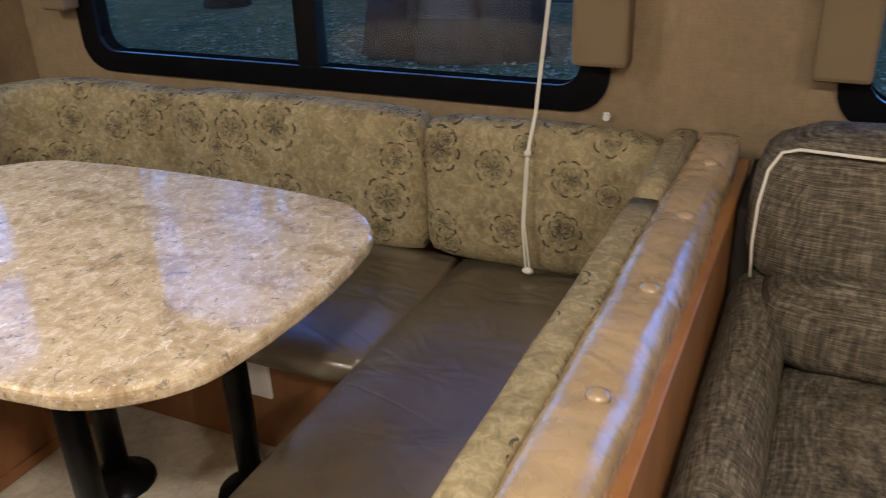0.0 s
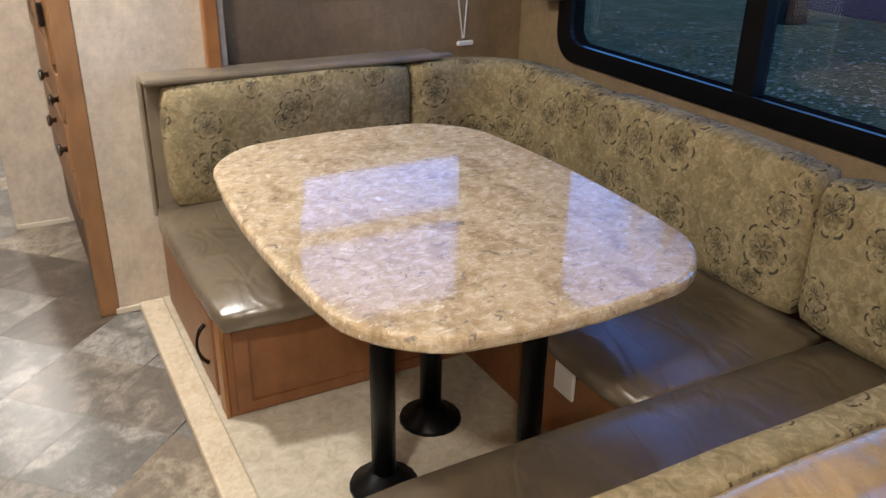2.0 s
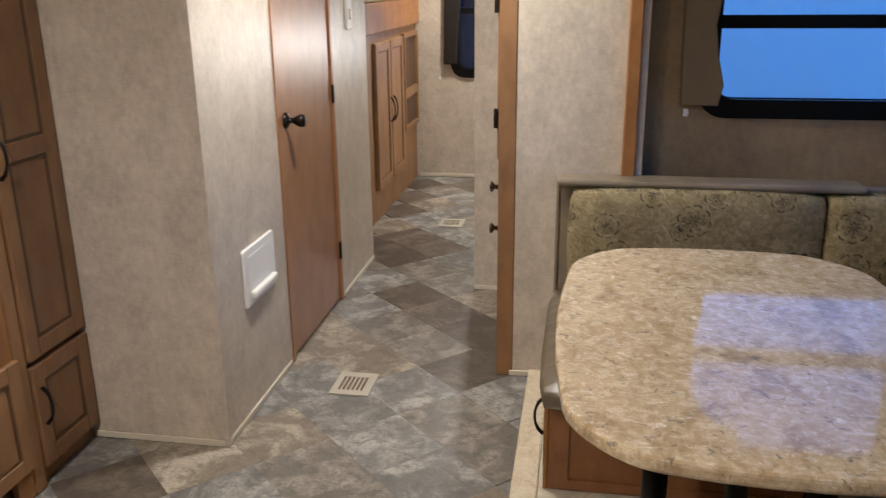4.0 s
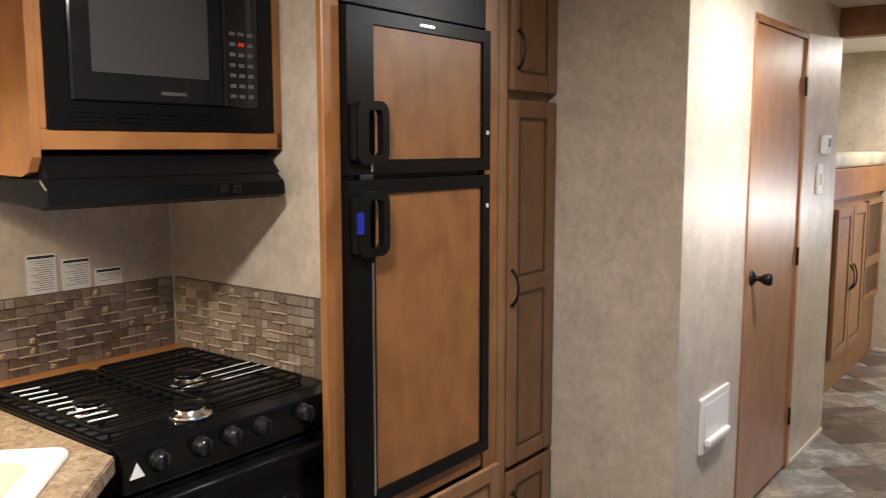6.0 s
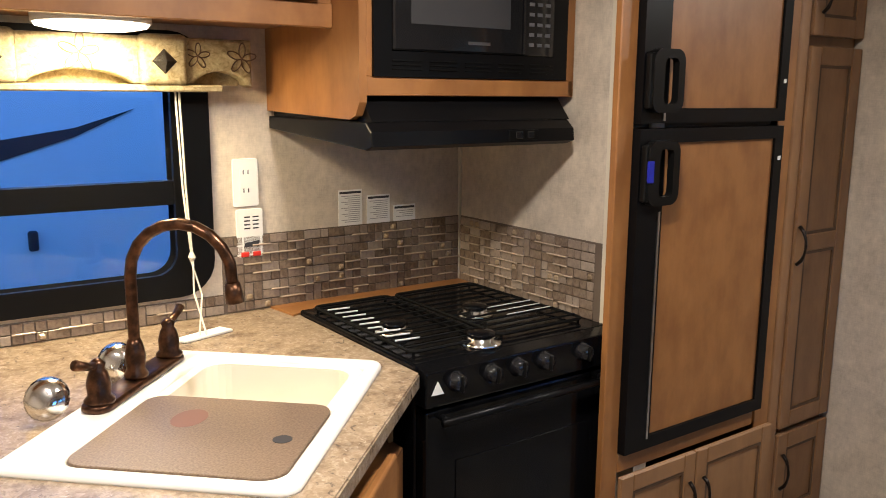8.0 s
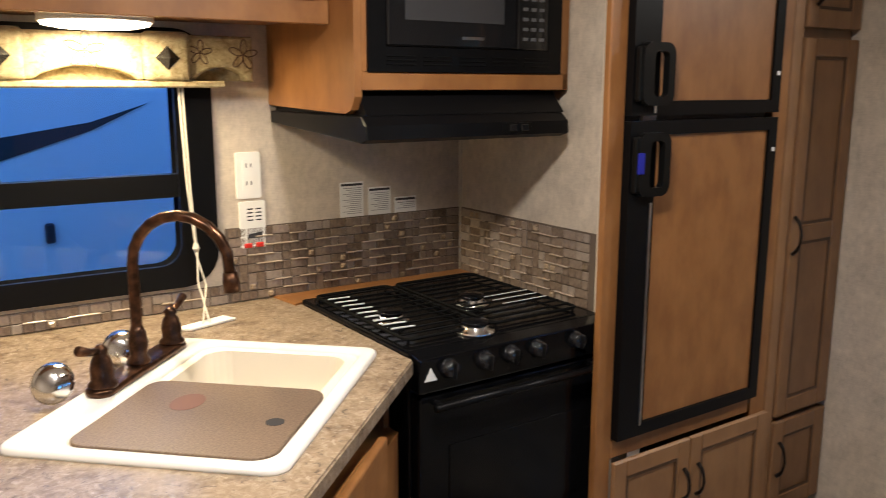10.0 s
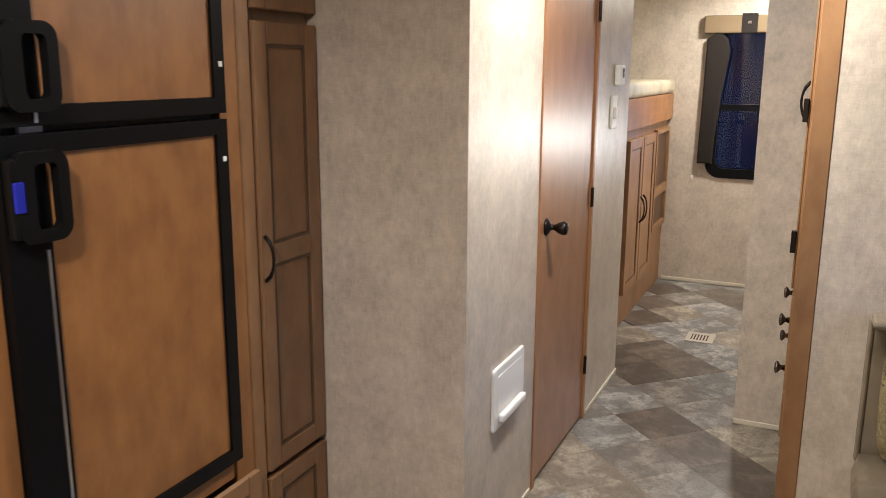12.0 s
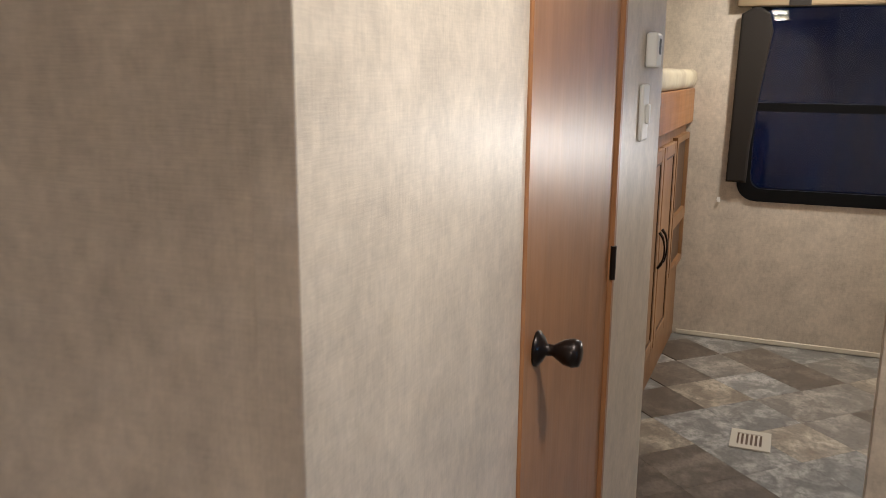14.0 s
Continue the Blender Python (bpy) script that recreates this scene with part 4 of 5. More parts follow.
st = thing("sink_strainer", "chrome sink strainer basket leaning on the counter", "strainer", (1.63, -0.11, CZ))
part("cup", lathe((0, 0, 0), [(0.044, 0.0), (0.040, 0.004), (0.034, 0.02), (0.014, 0.024)], "z"), CHROME, st, smooth=True, m=pose(1.655, -0.075, CZ + 0.042, 62, 0, 150))
for k in range(6):
    a = k * 1.047
    # Black discs on the solid cup stand in for shaded holes.
    part("hole", lathe((0.02 * math.cos(a), 0.02 * math.sin(a), -0.001), [(0.006, 0), (0.006, 0.0012)], "z", 8), INK, st, m=pose(1.655, -0.075, CZ + 0.042, 62, 0, 150))
st2 = thing("sink_strainer", "chrome sink strainer basket leaning behind the faucet", "strainer", (1.47, -0.20, CZ))
part("cup", lathe((0, 0, 0), [(0.044, 0.0), (0.040, 0.004), (0.034, 0.02), (0.014, 0.024)], "z"), CHROME, st2, smooth=True, m=pose(1.485, -0.225, CZ + 0.044, 70, 0, 150))
tg = thing("paper_tag", "white folded paper tag lying on the counter below the blind cord", "tag", (1.22, -0.46, CZ))
part("sheet", slab([(1.13, -0.455), (1.27, -0.415), (1.30, -0.45), (1.15, -0.50)], "z", CZ + 0.001, CZ + 0.008, 0.002), PAPERWHITE, tg)

# wall things over the counter
def plate(name, label, x, z, w, h, parent=None):
    p = thing(name, label, "outlet", (x, YS, z))
    part("plate", slab(rounded(x - w / 2, x + w / 2, z - h / 2, z + h / 2, 0.006, 3), "y", YS, YS + 0.007, 0.0015), WHITEP, p)
    return p


o = plate("wall_outlet", "white duplex wall outlet", 1.008, 1.208, 0.076, 0.136)
for dz in (-0.026, 0.026):
    part("receptacle", slab(rounded(1.008 - 0.018, 1.008 + 0.018, 1.208 + dz - 0.019, 1.208 + dz + 0.019, 0.008, 3), "y", YS + 0.007, YS + 0.009), WHITEP, o)
    for dx in (-0.007, 0.007):
        # Black bars on the face paint the dark inside the plug openings.
        part("slot", box(1.008 + dx - 0.0015, 1.008 + dx + 0.0015, YS + 0.009, YS + 0.0096, 1.208 + dz - 0.002, 1.208 + dz + 0.010), INK, o)
mo = plate("monitor_panel", "white tank monitor panel with two red rocker switches", 1.0, 1.062, 0.080, 0.140)
for k in range(4):
    for j in range(2):
        part("print_bar", box(0.973 + j * 0.026, 0.991 + j * 0.026, YS + 0.007, YS + 0.0076, 1.074 + k * 0.011, 1.078 + k * 0.011), INK, mo)
part("brand_bar", slab([(1.020, 1.022), (0.975, 1.022), (0.971, 1.040), (1.016, 1.034)], "y", YS + 0.007, YS + 0.0078), INK, mo)
for dx in (-0.018, 0.018):
    part("switch", box(1.0 + dx - 0.012, 1.0 + dx + 0.012, YS + 0.007, YS + 0.013, 0.994, 1.008, 0.002), RED, mo)
PALEINK = material("faded_print", (0.36, 0.35, 0.34), 0.7)
for x, w, z1, h in ((0.667, 0.084, 1.167, 0.112), (0.566, 0.084, 1.146, 0.090), (0.468, 0.084, 1.108, 0.053)):
    s = thing("warning_sticker", "white printed warning sticker on the wall", "sticker", (x, YS, z1 - h / 2), "stickers above the range")
    part("sheet", box(x - w / 2, x + w / 2, YS, YS + 0.0012, z1 - h, z1), PAPERWHITE, s)
    part("heading", box(x - w / 2 + 0.004, x + w / 2 - 0.004, YS + 0.0012, YS + 0.0018, z1 - 0.012, z1 - 0.005), INK, s)
    for k in range(int((h - 0.024) / 0.0062)):
        part("text_bar", box(x - w / 2 + 0.008, x + w / 2 - 0.010 - 0.012 * ((k * 7) % 3), YS + 0.0012, YS + 0.0017, z1 - 0.0205 - k * 0.0062, z1 - 0.0183 - k * 0.0062), PALEINK, s)

# microwave cabinet and hood
MX0, MX1, MY = 0.2505, 0.935, -0.108
mc = thing("microwave_cabinet", "maple wall cabinet holding the microwave", "cabinet", (0.6, -0.4, 1.46))
prof = [(YS + 0.004, 1.41), (MY - 0.05, 1.398), (MY - 0.02, 1.408), (MY, 1.44), (MY, CEIL), (YS + 0.004, CEIL)]
part("side_panel", slab(prof, "x", MX1 - 0.02, MX1), WOOD, mc)
part("side_panel", box(MX0, MX0 + 0.018, YS + 0.004, MY, 1.455, CEIL), WOOD, mc)
part("bottom", box(MX0 + 0.018, MX1 - 0.02, YS + 0.004, MY - 0.02, 1.455, 1.473), WOOD_H, mc)
part("rail", box(MX0, MX1 - 0.02, MY - 0.02, MY, 1.455, 1.500, 0.002), WOOD_H, mc)
part("stile", box(MX0, MX0 + 0.032, MY - 0.02, MY, 1.500, CEIL, 0.002), WOOD, mc)
part("stile", box(MX1 - 0.036, MX1 - 0.02, MY - 0.02, MY, 1.500, CEIL, 0.002), WOOD, mc)
part("rail", box(MX0 + 0.032, MX1 - 0.036, MY - 0.02, MY, 1.90, CEIL, 0.002), WOOD_H, mc)
mw = thing("microwave", "black built-in microwave oven with a keypad", "microwave", (0.6, MY, 1.5))
A, B, Z0, Z1 = MX0 + 0.032, MX1 - 0.036, 1.500, 1.900
part("trim_frame", ring([(A, Z0), (B, Z0), (B, Z1), (A, Z1)], [(A + 0.05, Z0 + 0.06), (B - 0.05, Z0 + 0.06), (B - 0.05, Z1 - 0.05), (A + 0.05, Z1 - 0.05)], "y", MY - 0.02, MY + 0.006), BLACK, mw)
for k in range(5):
    vx = A + 0.05 + k * 0.108
    for j in range(3):
        part("vent_slot", box(vx, vx + 0.085, MY + 0.006, MY + 0.0085, Z0 + 0.016 + j * 0.010, Z0 + 0.020 + j * 0.010, 0.001), GREYPLASTIC, mw)
part("body", box(A + 0.05, B - 0.05, MY - 0.40, MY - 0.012, Z0 + 0.06, Z1 - 0.05), GLOSSBLACK, mw)
dw = part("door", box(A + 0.165, B - 0.052, MY - 0.012, MY + 0.012, Z0 + 0.062, Z1 - 0.052, 0.004), GLOSSBLACK, mw, "black glass door")
MESH = Mat("oven_mesh", (0.045, 0.045, 0.048), 0.2)
part("window", box(A + 0.21, B - 0.10, MY + 0.012, MY + 0.0135, Z0 + 0.125, Z1 - 0.08), MESH.m, dw, "dark perforated window")
part("logo_bar", box(A + 0.275, A + 0.345, MY + 0.012, MY + 0.0128, Z0 + 0.082, Z0 + 0.090), STEEL, dw)
KEYGREY = material("key_print", (0.085, 0.085, 0.09), 0.5)
kp = part("keypad", box(A + 0.054, A + 0.160, MY - 0.012, MY + 0.011, Z0 + 0.062, Z1 - 0.052, 0.003), GLOSSBLACK, mw)
for r in range(7):
    for c in range(3):
        part("key", box(A + 0.070 + c * 0.028, A + 0.088 + c * 0.028, MY + 0.011, MY + 0.0118, Z0 + 0.085 + r * 0.026, Z0 + 0.094 + r * 0.026), RED if r == 5 and c == 1 else KEYGREY, kp)
hd = thing("range_hood", "black range hood under the microwave cabinet", "hood", (0.6, -0.3, 1.4))
LIP = [(YS + 0.004, 1.394), (MY + 0.020, 1.394), (MY + 0.046, 1.372), (MY + 0.050, 1.338), (MY + 0.02, 1.328), (YS + 0.004, 1.360)]
part("shell", slab([(YS + 0.004, 1.3945), (YS + 0.004, 1.453), (MY - 0.03, 1.453), (MY + 0.022, 1.3945)], "x", MX0 + 0.030, MX1 - 0.021), BLACK, hd)
part("lip", slab(LIP, "x", MX0 + 0.034, MX1 - 0.004, 0.004), BLACK, hd)
part("switch_plate", box(0.42, 0.52, MY + 0.047, MY + 0.051, 1.343, 1.370, 0.001), GREYPLASTIC, hd)
for k in range(2):
    part("switch", box(0.435 + k * 0.04, 0.46 + k * 0.04, MY + 0.051, MY + 0.056, 1.347, 1.366, 0.002), GLOSSBLACK, hd)

# upper cabinets over the window
UY = -0.235
uc = thing("upper_cabinet", "glazed maple upper cabinet over the kitchen window", "cabinet", (1.6, -0.45, 1.62))
part("body", box(MX1 + 0.002, 2.6, YS + 0.004, UY - 0.002, 1.635, CEIL, 0.002), WOOD, uc)
part("light_rail", box(MX1 + 0.002, 2.6, UY - 0.020, UY + 0.004, 1.615, 1.672, 0.002), WOOD_H, uc)
mu = facing(0, UY + 0.004, 0, "+y")
for k in range(3):
    a = -(1.40 + 0.005) - k * 0.46
    cab_door(uc, mu, a - 0.0 if k else -1.40, (a + 0.45) if k else -0.975, 1.678, 2.07, None, 0.06)
ul = thing("under_cabinet_light", "glowing round light under the upper cabinet", "lamp", (1.44, -0.44, 1.62))
part("housing", lathe((1.44, -0.44, 1.612), [(0.13, 0), (0.13, 0.02), (0.115, 0.023)], "z"), WHITEP, ul, smooth=True)
part("diffuser", lathe((1.44, -0.44, 1.598), [(0.09, 0), (0.12, 0.006), (0.125, 0.014)], "z"), DIFF, ul, smooth=True)

# valance and blind cord
STUD = material("stud_pewter", (0.09, 0.085, 0.08), 0.25, 0.8)
va = thing("window_valance", "padded tan suede valance with diamond studs over the kitchen window", "valance", (1.5, -0.62, 1.55))
v0, v1 = 1.000, 1.99
n = 14
prof = [(v1 - 0.005, 1.475)]
for s0, s1 in ((1.95, 1.72), (1.57, 1.32), (1.17, 1.02)):
    for k in range(n + 1):
        s = k / n
        prof.append((s0 + (s1 - s0) * s, 1.480 + 0.034 * math.sin(math.pi * s) ** 0.7))
prof += [(v0 + 0.005, 1.475), (v0 + 0.005, 1.598), (v1 - 0.005, 1.598)]
part("board", slab(prof, "y", YS, YS + 0.075, 0.008), SUEDE, va)
part("backing", box(v0 + 0.03, v1 - 0.03, YS + 0.016, YS + 0.03, 1.478, 1.596), SUEDE, va)
part("ledge", box(1.092, v1 - 0.02, YS, YS + 0.085, 1.460, 1.478, 0.004), SUEDE, va)
for x in (1.246, 1.645):
    b = part("pad", box(x - 0.062, x + 0.062, YS + 0.07, YS + 0.092, 1.476, 1.604, 0.016, 3), SUEDE, va, smooth=True)
    part("stud", lathe((x, YS + 0.090, 1.536), [(0.033, 0), (0.031, 0.003), (0.0012, 0.020)], "y", 4), STUD, b, "dark pyramid stud")
for cx, cz, rr in ((1.035, 1.548, 0.040), (1.445, 1.553, 0.046), (1.155, 1.552, 0.032)):
    for k in range(5):
        a = k * 1.2566 + 0.4
        c = Vector((cx + math.cos(a) * rr * 0.55, YS + 0.076, cz + math.sin(a) * rr * 0.55))
        loop = [c + Vector((math.cos(a) * rr * 0.5 * math.cos(q) - math.sin(a) * rr * 0.22 * math.sin(q), 0, math.sin(a) * rr * 0.5 * math.cos(q) + math.cos(a) * rr * 0.22 * math.sin(q))) for q in (j * 0.5236 for j in range(13))]
        part("flower_stitch", tube(loop, 0.0016, 5), GLAZE, va)
cd = thing("blind_cord", "white looped blind cord hanging over the kitchen window", "cord", (1.16, -0.64, 1.2))
part("cord", tube([(1.202, YS + 0.055, 1.47), (1.194, YS + 0.05, 1.20), (1.189, YS + 0.06, 1.03)], 0.003, 6), CORD, cd)
part("cord", tube([(1.212, YS + 0.055, 1.47), (1.202, YS + 0.05, 1.20), (1.191, YS + 0.06, 1.03)], 0.003, 6), CORD, cd)
part("toggle", lathe((1.190, YS + 0.06, 1.012), [(0.006, 0), (0.010, 0.008), (0.005, 0.022)], "z"), CORD, cd)
part("tail", tube([(1.187, YS + 0.06, 1.012), (1.202, YS + 0.10, 0.93), (1.207, YS + 0.20, CZ + 0.006)], 0.0024, 6), CORD, cd)
part("tail", tube([(1.193, YS + 0.06, 1.012), (1.177, YS + 0.09, 0.92), (1.227, YS + 0.20, CZ + 0.006)], 0.0024, 6), CORD, cd)
wn_ = thing("tilt_wand", "pale clear tilt wand hanging at the kitchen window", "wand", (1.70, YS, 1.3))
part("wand", rod((1.708, YS + 0.045, 1.474), (1.698, YS + 0.045, 1.175), 0.0035, 8), CORD, wn_)
part("tip", rod((1.698, YS + 0.045, 1.178), (1.698, YS + 0.045, 1.160), 0.0055, 8), CORD, wn_)

# ---- hall ----
bd = thing("door_1", "closed maple bathroom door with a dark knob", "door", (-1.7, HALLY, 0), kind="structure")
part("door_leaf", box(DX0 + 0.022, DX1 - 0.022, HALLY - 0.035, HALLY - 0.004, 0.012, DZ - 0.012, 0.003), DOORWOOD, bd)
for a, b in ((DX0 - 0.008, DX0 + 0.020), (DX1 - 0.020, DX1 + 0.008)):
    part("door_frame", box(a, b, HALLY - 0.05, HALLY + 0.006, 0.0, DZ + 0.01, 0.003), DOORWOOD, bd)
part("door_frame", box(DX0 - 0.008, DX1 + 0.008, HALLY - 0.05, HALLY + 0.006, DZ - 0.010, DZ + 0.018, 0.003), DOORWOOD, bd)
KX, KZ = -1.47, 0.955
kb = part("knob", lathe((KX, HALLY - 0.004, KZ), [(0.031, 0), (0.031, 0.004), (0.022, 0.012), (0.011, 0.018), (0.010, 0.030), (0.015, 0.038), (0.022, 0.050), (0.025, 0.064), (0.022, 0.075), (0.010, 0.079)], "y"), DARKMETAL, bd, "dark bronze tulip knob", True)
for z in (0.25, 0.98, 1.72):
    part("hinge", rod((DX0 + 0.018, HALLY + 0.006, z - 0.04), (DX0 + 0.018, HALLY + 0.006, z + 0.04), 0.007), DARKMETAL, bd)
vp = thing("wall_vent", "white plastic access plate with a slot low on the wall", "vent", (-1.06, HALLY, 0.5))
part("plate", slab(rounded(-1.222, -0.942, 0.396, 0.600, 0.012, 3), "y", HALLY, HALLY + 0.012, 0.004), WHITEP, vp)
part("recess", box(-1.195, -0.970, HALLY + 0.012, HALLY + 0.0135, 0.455, 0.572, 0.001), WHITEP, vp)
part("lip", box(-1.190, -0.975, HALLY + 0.012, HALLY + 0.034, 0.422, 0.450, 0.008, 2), WHITEP, vp)
th = thing("thermostat", "small white thermostat on the wall", "thermostat", (-2.42, HALLY, 1.46))
part("case", box(-2.465, -2.380, HALLY, HALLY + 0.03, 1.425, 1.515, 0.008, 2), WHITEP, th)
part("display", box(-2.44, -2.41, HALLY + 0.03, HALLY + 0.031, 1.46, 1.50), INK, th)
ls = thing("light_switch", "white rocker switch plate on the wall", "switch", (-2.36, HALLY, 1.32))
part("plate", box(-2.415, -2.325, HALLY, HALLY + 0.012, 1.24, 1.385, 0.006, 2), WHITEP, ls)
part("rocker", box(-2.385, -2.355, HALLY + 0.012, HALLY + 0.022, 1.285, 1.335, 0.003), WHITEP, ls)


VENTM = material("tan_register", (0.46, 0.42, 0.34), 0.5)


def floor_vent(x, y):
    f = thing("floor_vent", "tan metal floor register set in the floor", "vent", (x, y, 0), "floor registers")
    part("flange", ring([(x - 0.09, y - 0.075), (x + 0.09, y - 0.075), (x + 0.09, y + 0.075), (x - 0.09, y + 0.075)], [(x - 0.055, y - 0.05), (x + 0.055, y - 0.05), (x + 0.055, y + 0.05), (x - 0.055, y + 0.05)], "z", 0.001, 0.006), VENTM, f)
    # Thin dark sheet gives the shade down inside the register.
    part("well", box(x - 0.055, x + 0.055, y - 0.05, y + 0.05, 0.001, 0.0025), GLAZE, f)
    for k in range(6):
        part("slat", box(x - 0.055, x + 0.055, y - 0.043 + k * 0.017, y - 0.035 + k * 0.017, 0.002, 0.005), VENTM, f)


floor_vent(-1.21, 0.93)
floor_vent(-3.44, 0.955)

# wardrobe and drawers beside the hall
wd = thing("wardrobe", "maple wardrobe with a tall door above small drawers", "wardrobe", (-1.85, 1.7, 0))
part("body", box(-2.295, -1.44, 1.465, 1.88, 0.10, CEIL - 0.005), WOOD, wd)
part("post", box(-1.435, -1.376, 1.450, 1.512, 0.0, CEIL, 0.003), GLAZED, wd)
part("toe_kick", box(-2.295, -1.44, 1.50, 1.80, 0.0, 0.10), GLAZE, wd)
mw_ = facing(0, 1.465, 0, "-y")
d = cab_door(wd, mw_, -1.86, -1.445, 0.83, 2.05, None, 0.05)
pull(d, facing(0, 1.438, 0, "-y"), -1.80, 1.395, 0.13)
cab_door(wd, mw_, -2.28, -1.87, 0.83, 2.05, None, 0.05)
for z in (1.38, 0.98):
    part("hinge", box(-1.452, -1.437, 1.425, 1.440, z - 0.035, z + 0.035, 0.002), DARKMETAL, wd)
for k, (z0, z1) in enumerate(((0.655, 0.805), (0.495, 0.645), (0.33, 0.485))):
    dd = part("drawer", box(-2.28, -1.445, 1.443, 1.463, z0, z1, 0.006, 2), GLAZED, wd)
# Dark sheet paints in the shade of the recess under the drawers.
part("toe_panel", box(-2.28, -1.445, 1.456, 1.4645, 0.10, 0.32), GLAZE, wd, "dark panel standing in for the shaded toe recess")
GUNMETAL = material("gunmetal", (0.20, 0.19, 0.18), 0.2, 1.0)
for kx, kz in ((-1.775, 0.735), (-1.455, 0.725), (-1.775, 0.578), (-1.455, 0.566)):
    part("knob", lathe((kx, 1.443, kz), [(0.010, 0), (0.007, -0.012), (0.018, -0.020), (0.021, -0.026), (0.012, -0.031)], "y"), GUNMETAL, wd, "polished gunmetal round knob", True)

# ---- bunk room ----
bk = thing("bunk_bed", "maple bunk with cabinet doors beneath and a bare mattress", "bed", (-4.1, -0.1, 0))
BY = 0.50
part("body", box(-4.745, -3.30, -0.70, BY - 0.02, 0.0, 1.16, 0.002), GLAZED, bk)
part("front_rail", box(-4.745, -2.75, BY - 0.03, BY + 0.012, 1.16, 1.335, 0.004), WOOD_H, bk)
part("deck", box(-4.745, -2.75, -0.70, BY - 0.03, 1.20, 1.30), WOOD_H, bk)
mb = facing(0, BY - 0.02, 0, "+y")
for a, b in ((3.42, 3.80), (3.82, 4.20)):
    d = cab_door(bk, mb, a, b, 0.20, 1.10, None, 0.055)
    pull(d, facing(0, BY + 0.006, 0, "+y"), b - 0.03 if a < 3.5 else a + 0.03, 0.66, 0.16)
for z0, z1 in ((0.72, 1.08), (0.46, 0.66)):
    # No opening here: a dark sheet paints the shaded inside of the cubby.
    part("cubby", box(-4.70, -4.28, BY - 0.021, BY - 0.014, z0, z1), GLAZE, bk, "flat dark panel standing in for the shade of an open cubby")
    part("cubby_frame", ring([(-4.73, z0 - 0.03), (-4.25, z0 - 0.03), (-4.25, z1 + 0.03), (-4.73, z1 + 0.03)], [(-4.70, z0), (-4.28, z0), (-4.28, z1), (-4.70, z1)], "y", BY - 0.02, BY + 0.004), GLAZED, bk)
MATT = vinyl("mattress_ticking", (0.55, 0.48, 0.33), 0.6)
mt = single("mattress", box(-4.74, -2.76, -0.68, BY + 0.02, 1.336, 1.43, 0.03, 3), MATT, "cream thin mattress on the bunk", "mattress", smooth=True)
dv = thing("window_drape", "dark brown drape with a tan header at the window", "drape", (XW + 0.03, 0.8, 1.3))
dp = [(0.70, 0.86), (0.80, 0.86), (0.805, 1.05), (0.835, 1.35), (0.87, 1.62), (0.85, 1.70), (0.79, 1.745), (0.715, 1.70)]
part("panel", slab(dp, "x", XW + 0.016, XW + 0.05, 0.012), DRAPE, dv, "dark scalloped side panel")
part("header", box(XW, XW + 0.06, 0.69, 1.72, 1.735, 1.85, 0.01, 2), TANDRAPE, dv, "tan padded header")
part("strap", box(XW + 0.06, XW + 0.066, 0.93, 1.03, 1.735, 1.86, 0.002), DRAPE, dv)
part("strap_button", lathe((XW + 0.066, 0.98, 1.80), [(0.012, 0), (0.012, 0.004), (0.004, 0.008)], "x"), CHROME, dv)
wl2 = thing("wall_lamp", "small white reading lamp on the rear wall", "lamp", (XW, 1.79, 1.02))
part("backplate", box(XW, XW + 0.02, 1.73, 1.85, 0.96, 1.08, 0.006, 2), WHITEP, wl2)
part("shade", lathe((XW + 0.02, 1.79, 1.02), [(0.03, 0), (0.055, 0.05), (0.06, 0.08), (0.05, 0.082)], "x"), DIFF, wl2, smooth=True)


def ceiling_lamp(x, y):
    c = thing("ceiling_light", "round glowing dome light on the ceiling", "lamp", (x, y, CEIL), "ceiling lights")
    part("base", lathe((x, y, CEIL - 0.018), [(0.11, 0), (0.115, 0.006), (0.115, 0.0175)], "z"), WHITEP, c, smooth=True)
    part("dome", lathe((x, y, CEIL - 0.045), [(0.03, 0.0), (0.07, 0.008), (0.095, 0.0265)], "z"), DIFF, c, smooth=True)


for x, y in ((1.05, 0.75), (2.3, 0.75), (-1.05, 1.16), (-4.2, 1.1)):
    ceiling_lamp(x, y)

# ---- dinette ----
def cushion(x0, x1, y0, y1, z0, z1, r=0.035, seg=4, puff=0.008):
    """A stuffed block: rounded edges and slightly swollen faces."""
    bm = box(x0, x1, y0, y1, z0, z1)
    bmesh.ops.subdivide_edges(bm, edges=bm.edges[:], cuts=7, use_grid_fill=True)
    c = Vector(((x0 + x1) / 2, (y0 + y1) / 2, (z0 + z1) / 2))
    h = Vector(((x1 - x0) / 2, (y1 - y0) / 2, (z1 - z0) / 2))
    for v in bm.verts:
        d = v.co - c
        n = Vector([d[i] / h[i] for i in range(3)])
        q = Vector([max(-(h[i] - r), min(h[i] - r, d[i])) for i in range(3)])
        o = d - q
        if o.length > 1e-6:
            o = o.normalized() * r
        v.co = c + q + o
        for i in range(3):
            if abs(n[i]) > 0.999:
                j, k = (i + 1) % 3, (i + 2) % 3
                v.co[i] += math.copysign(puff, n[i]) * (1 - n[j] ** 2) * (1 - n[k] ** 2)
        v.co += 0.003 * Vector(noise.noise_vector(v.co * 7))
    return bm


SZ = 0.400


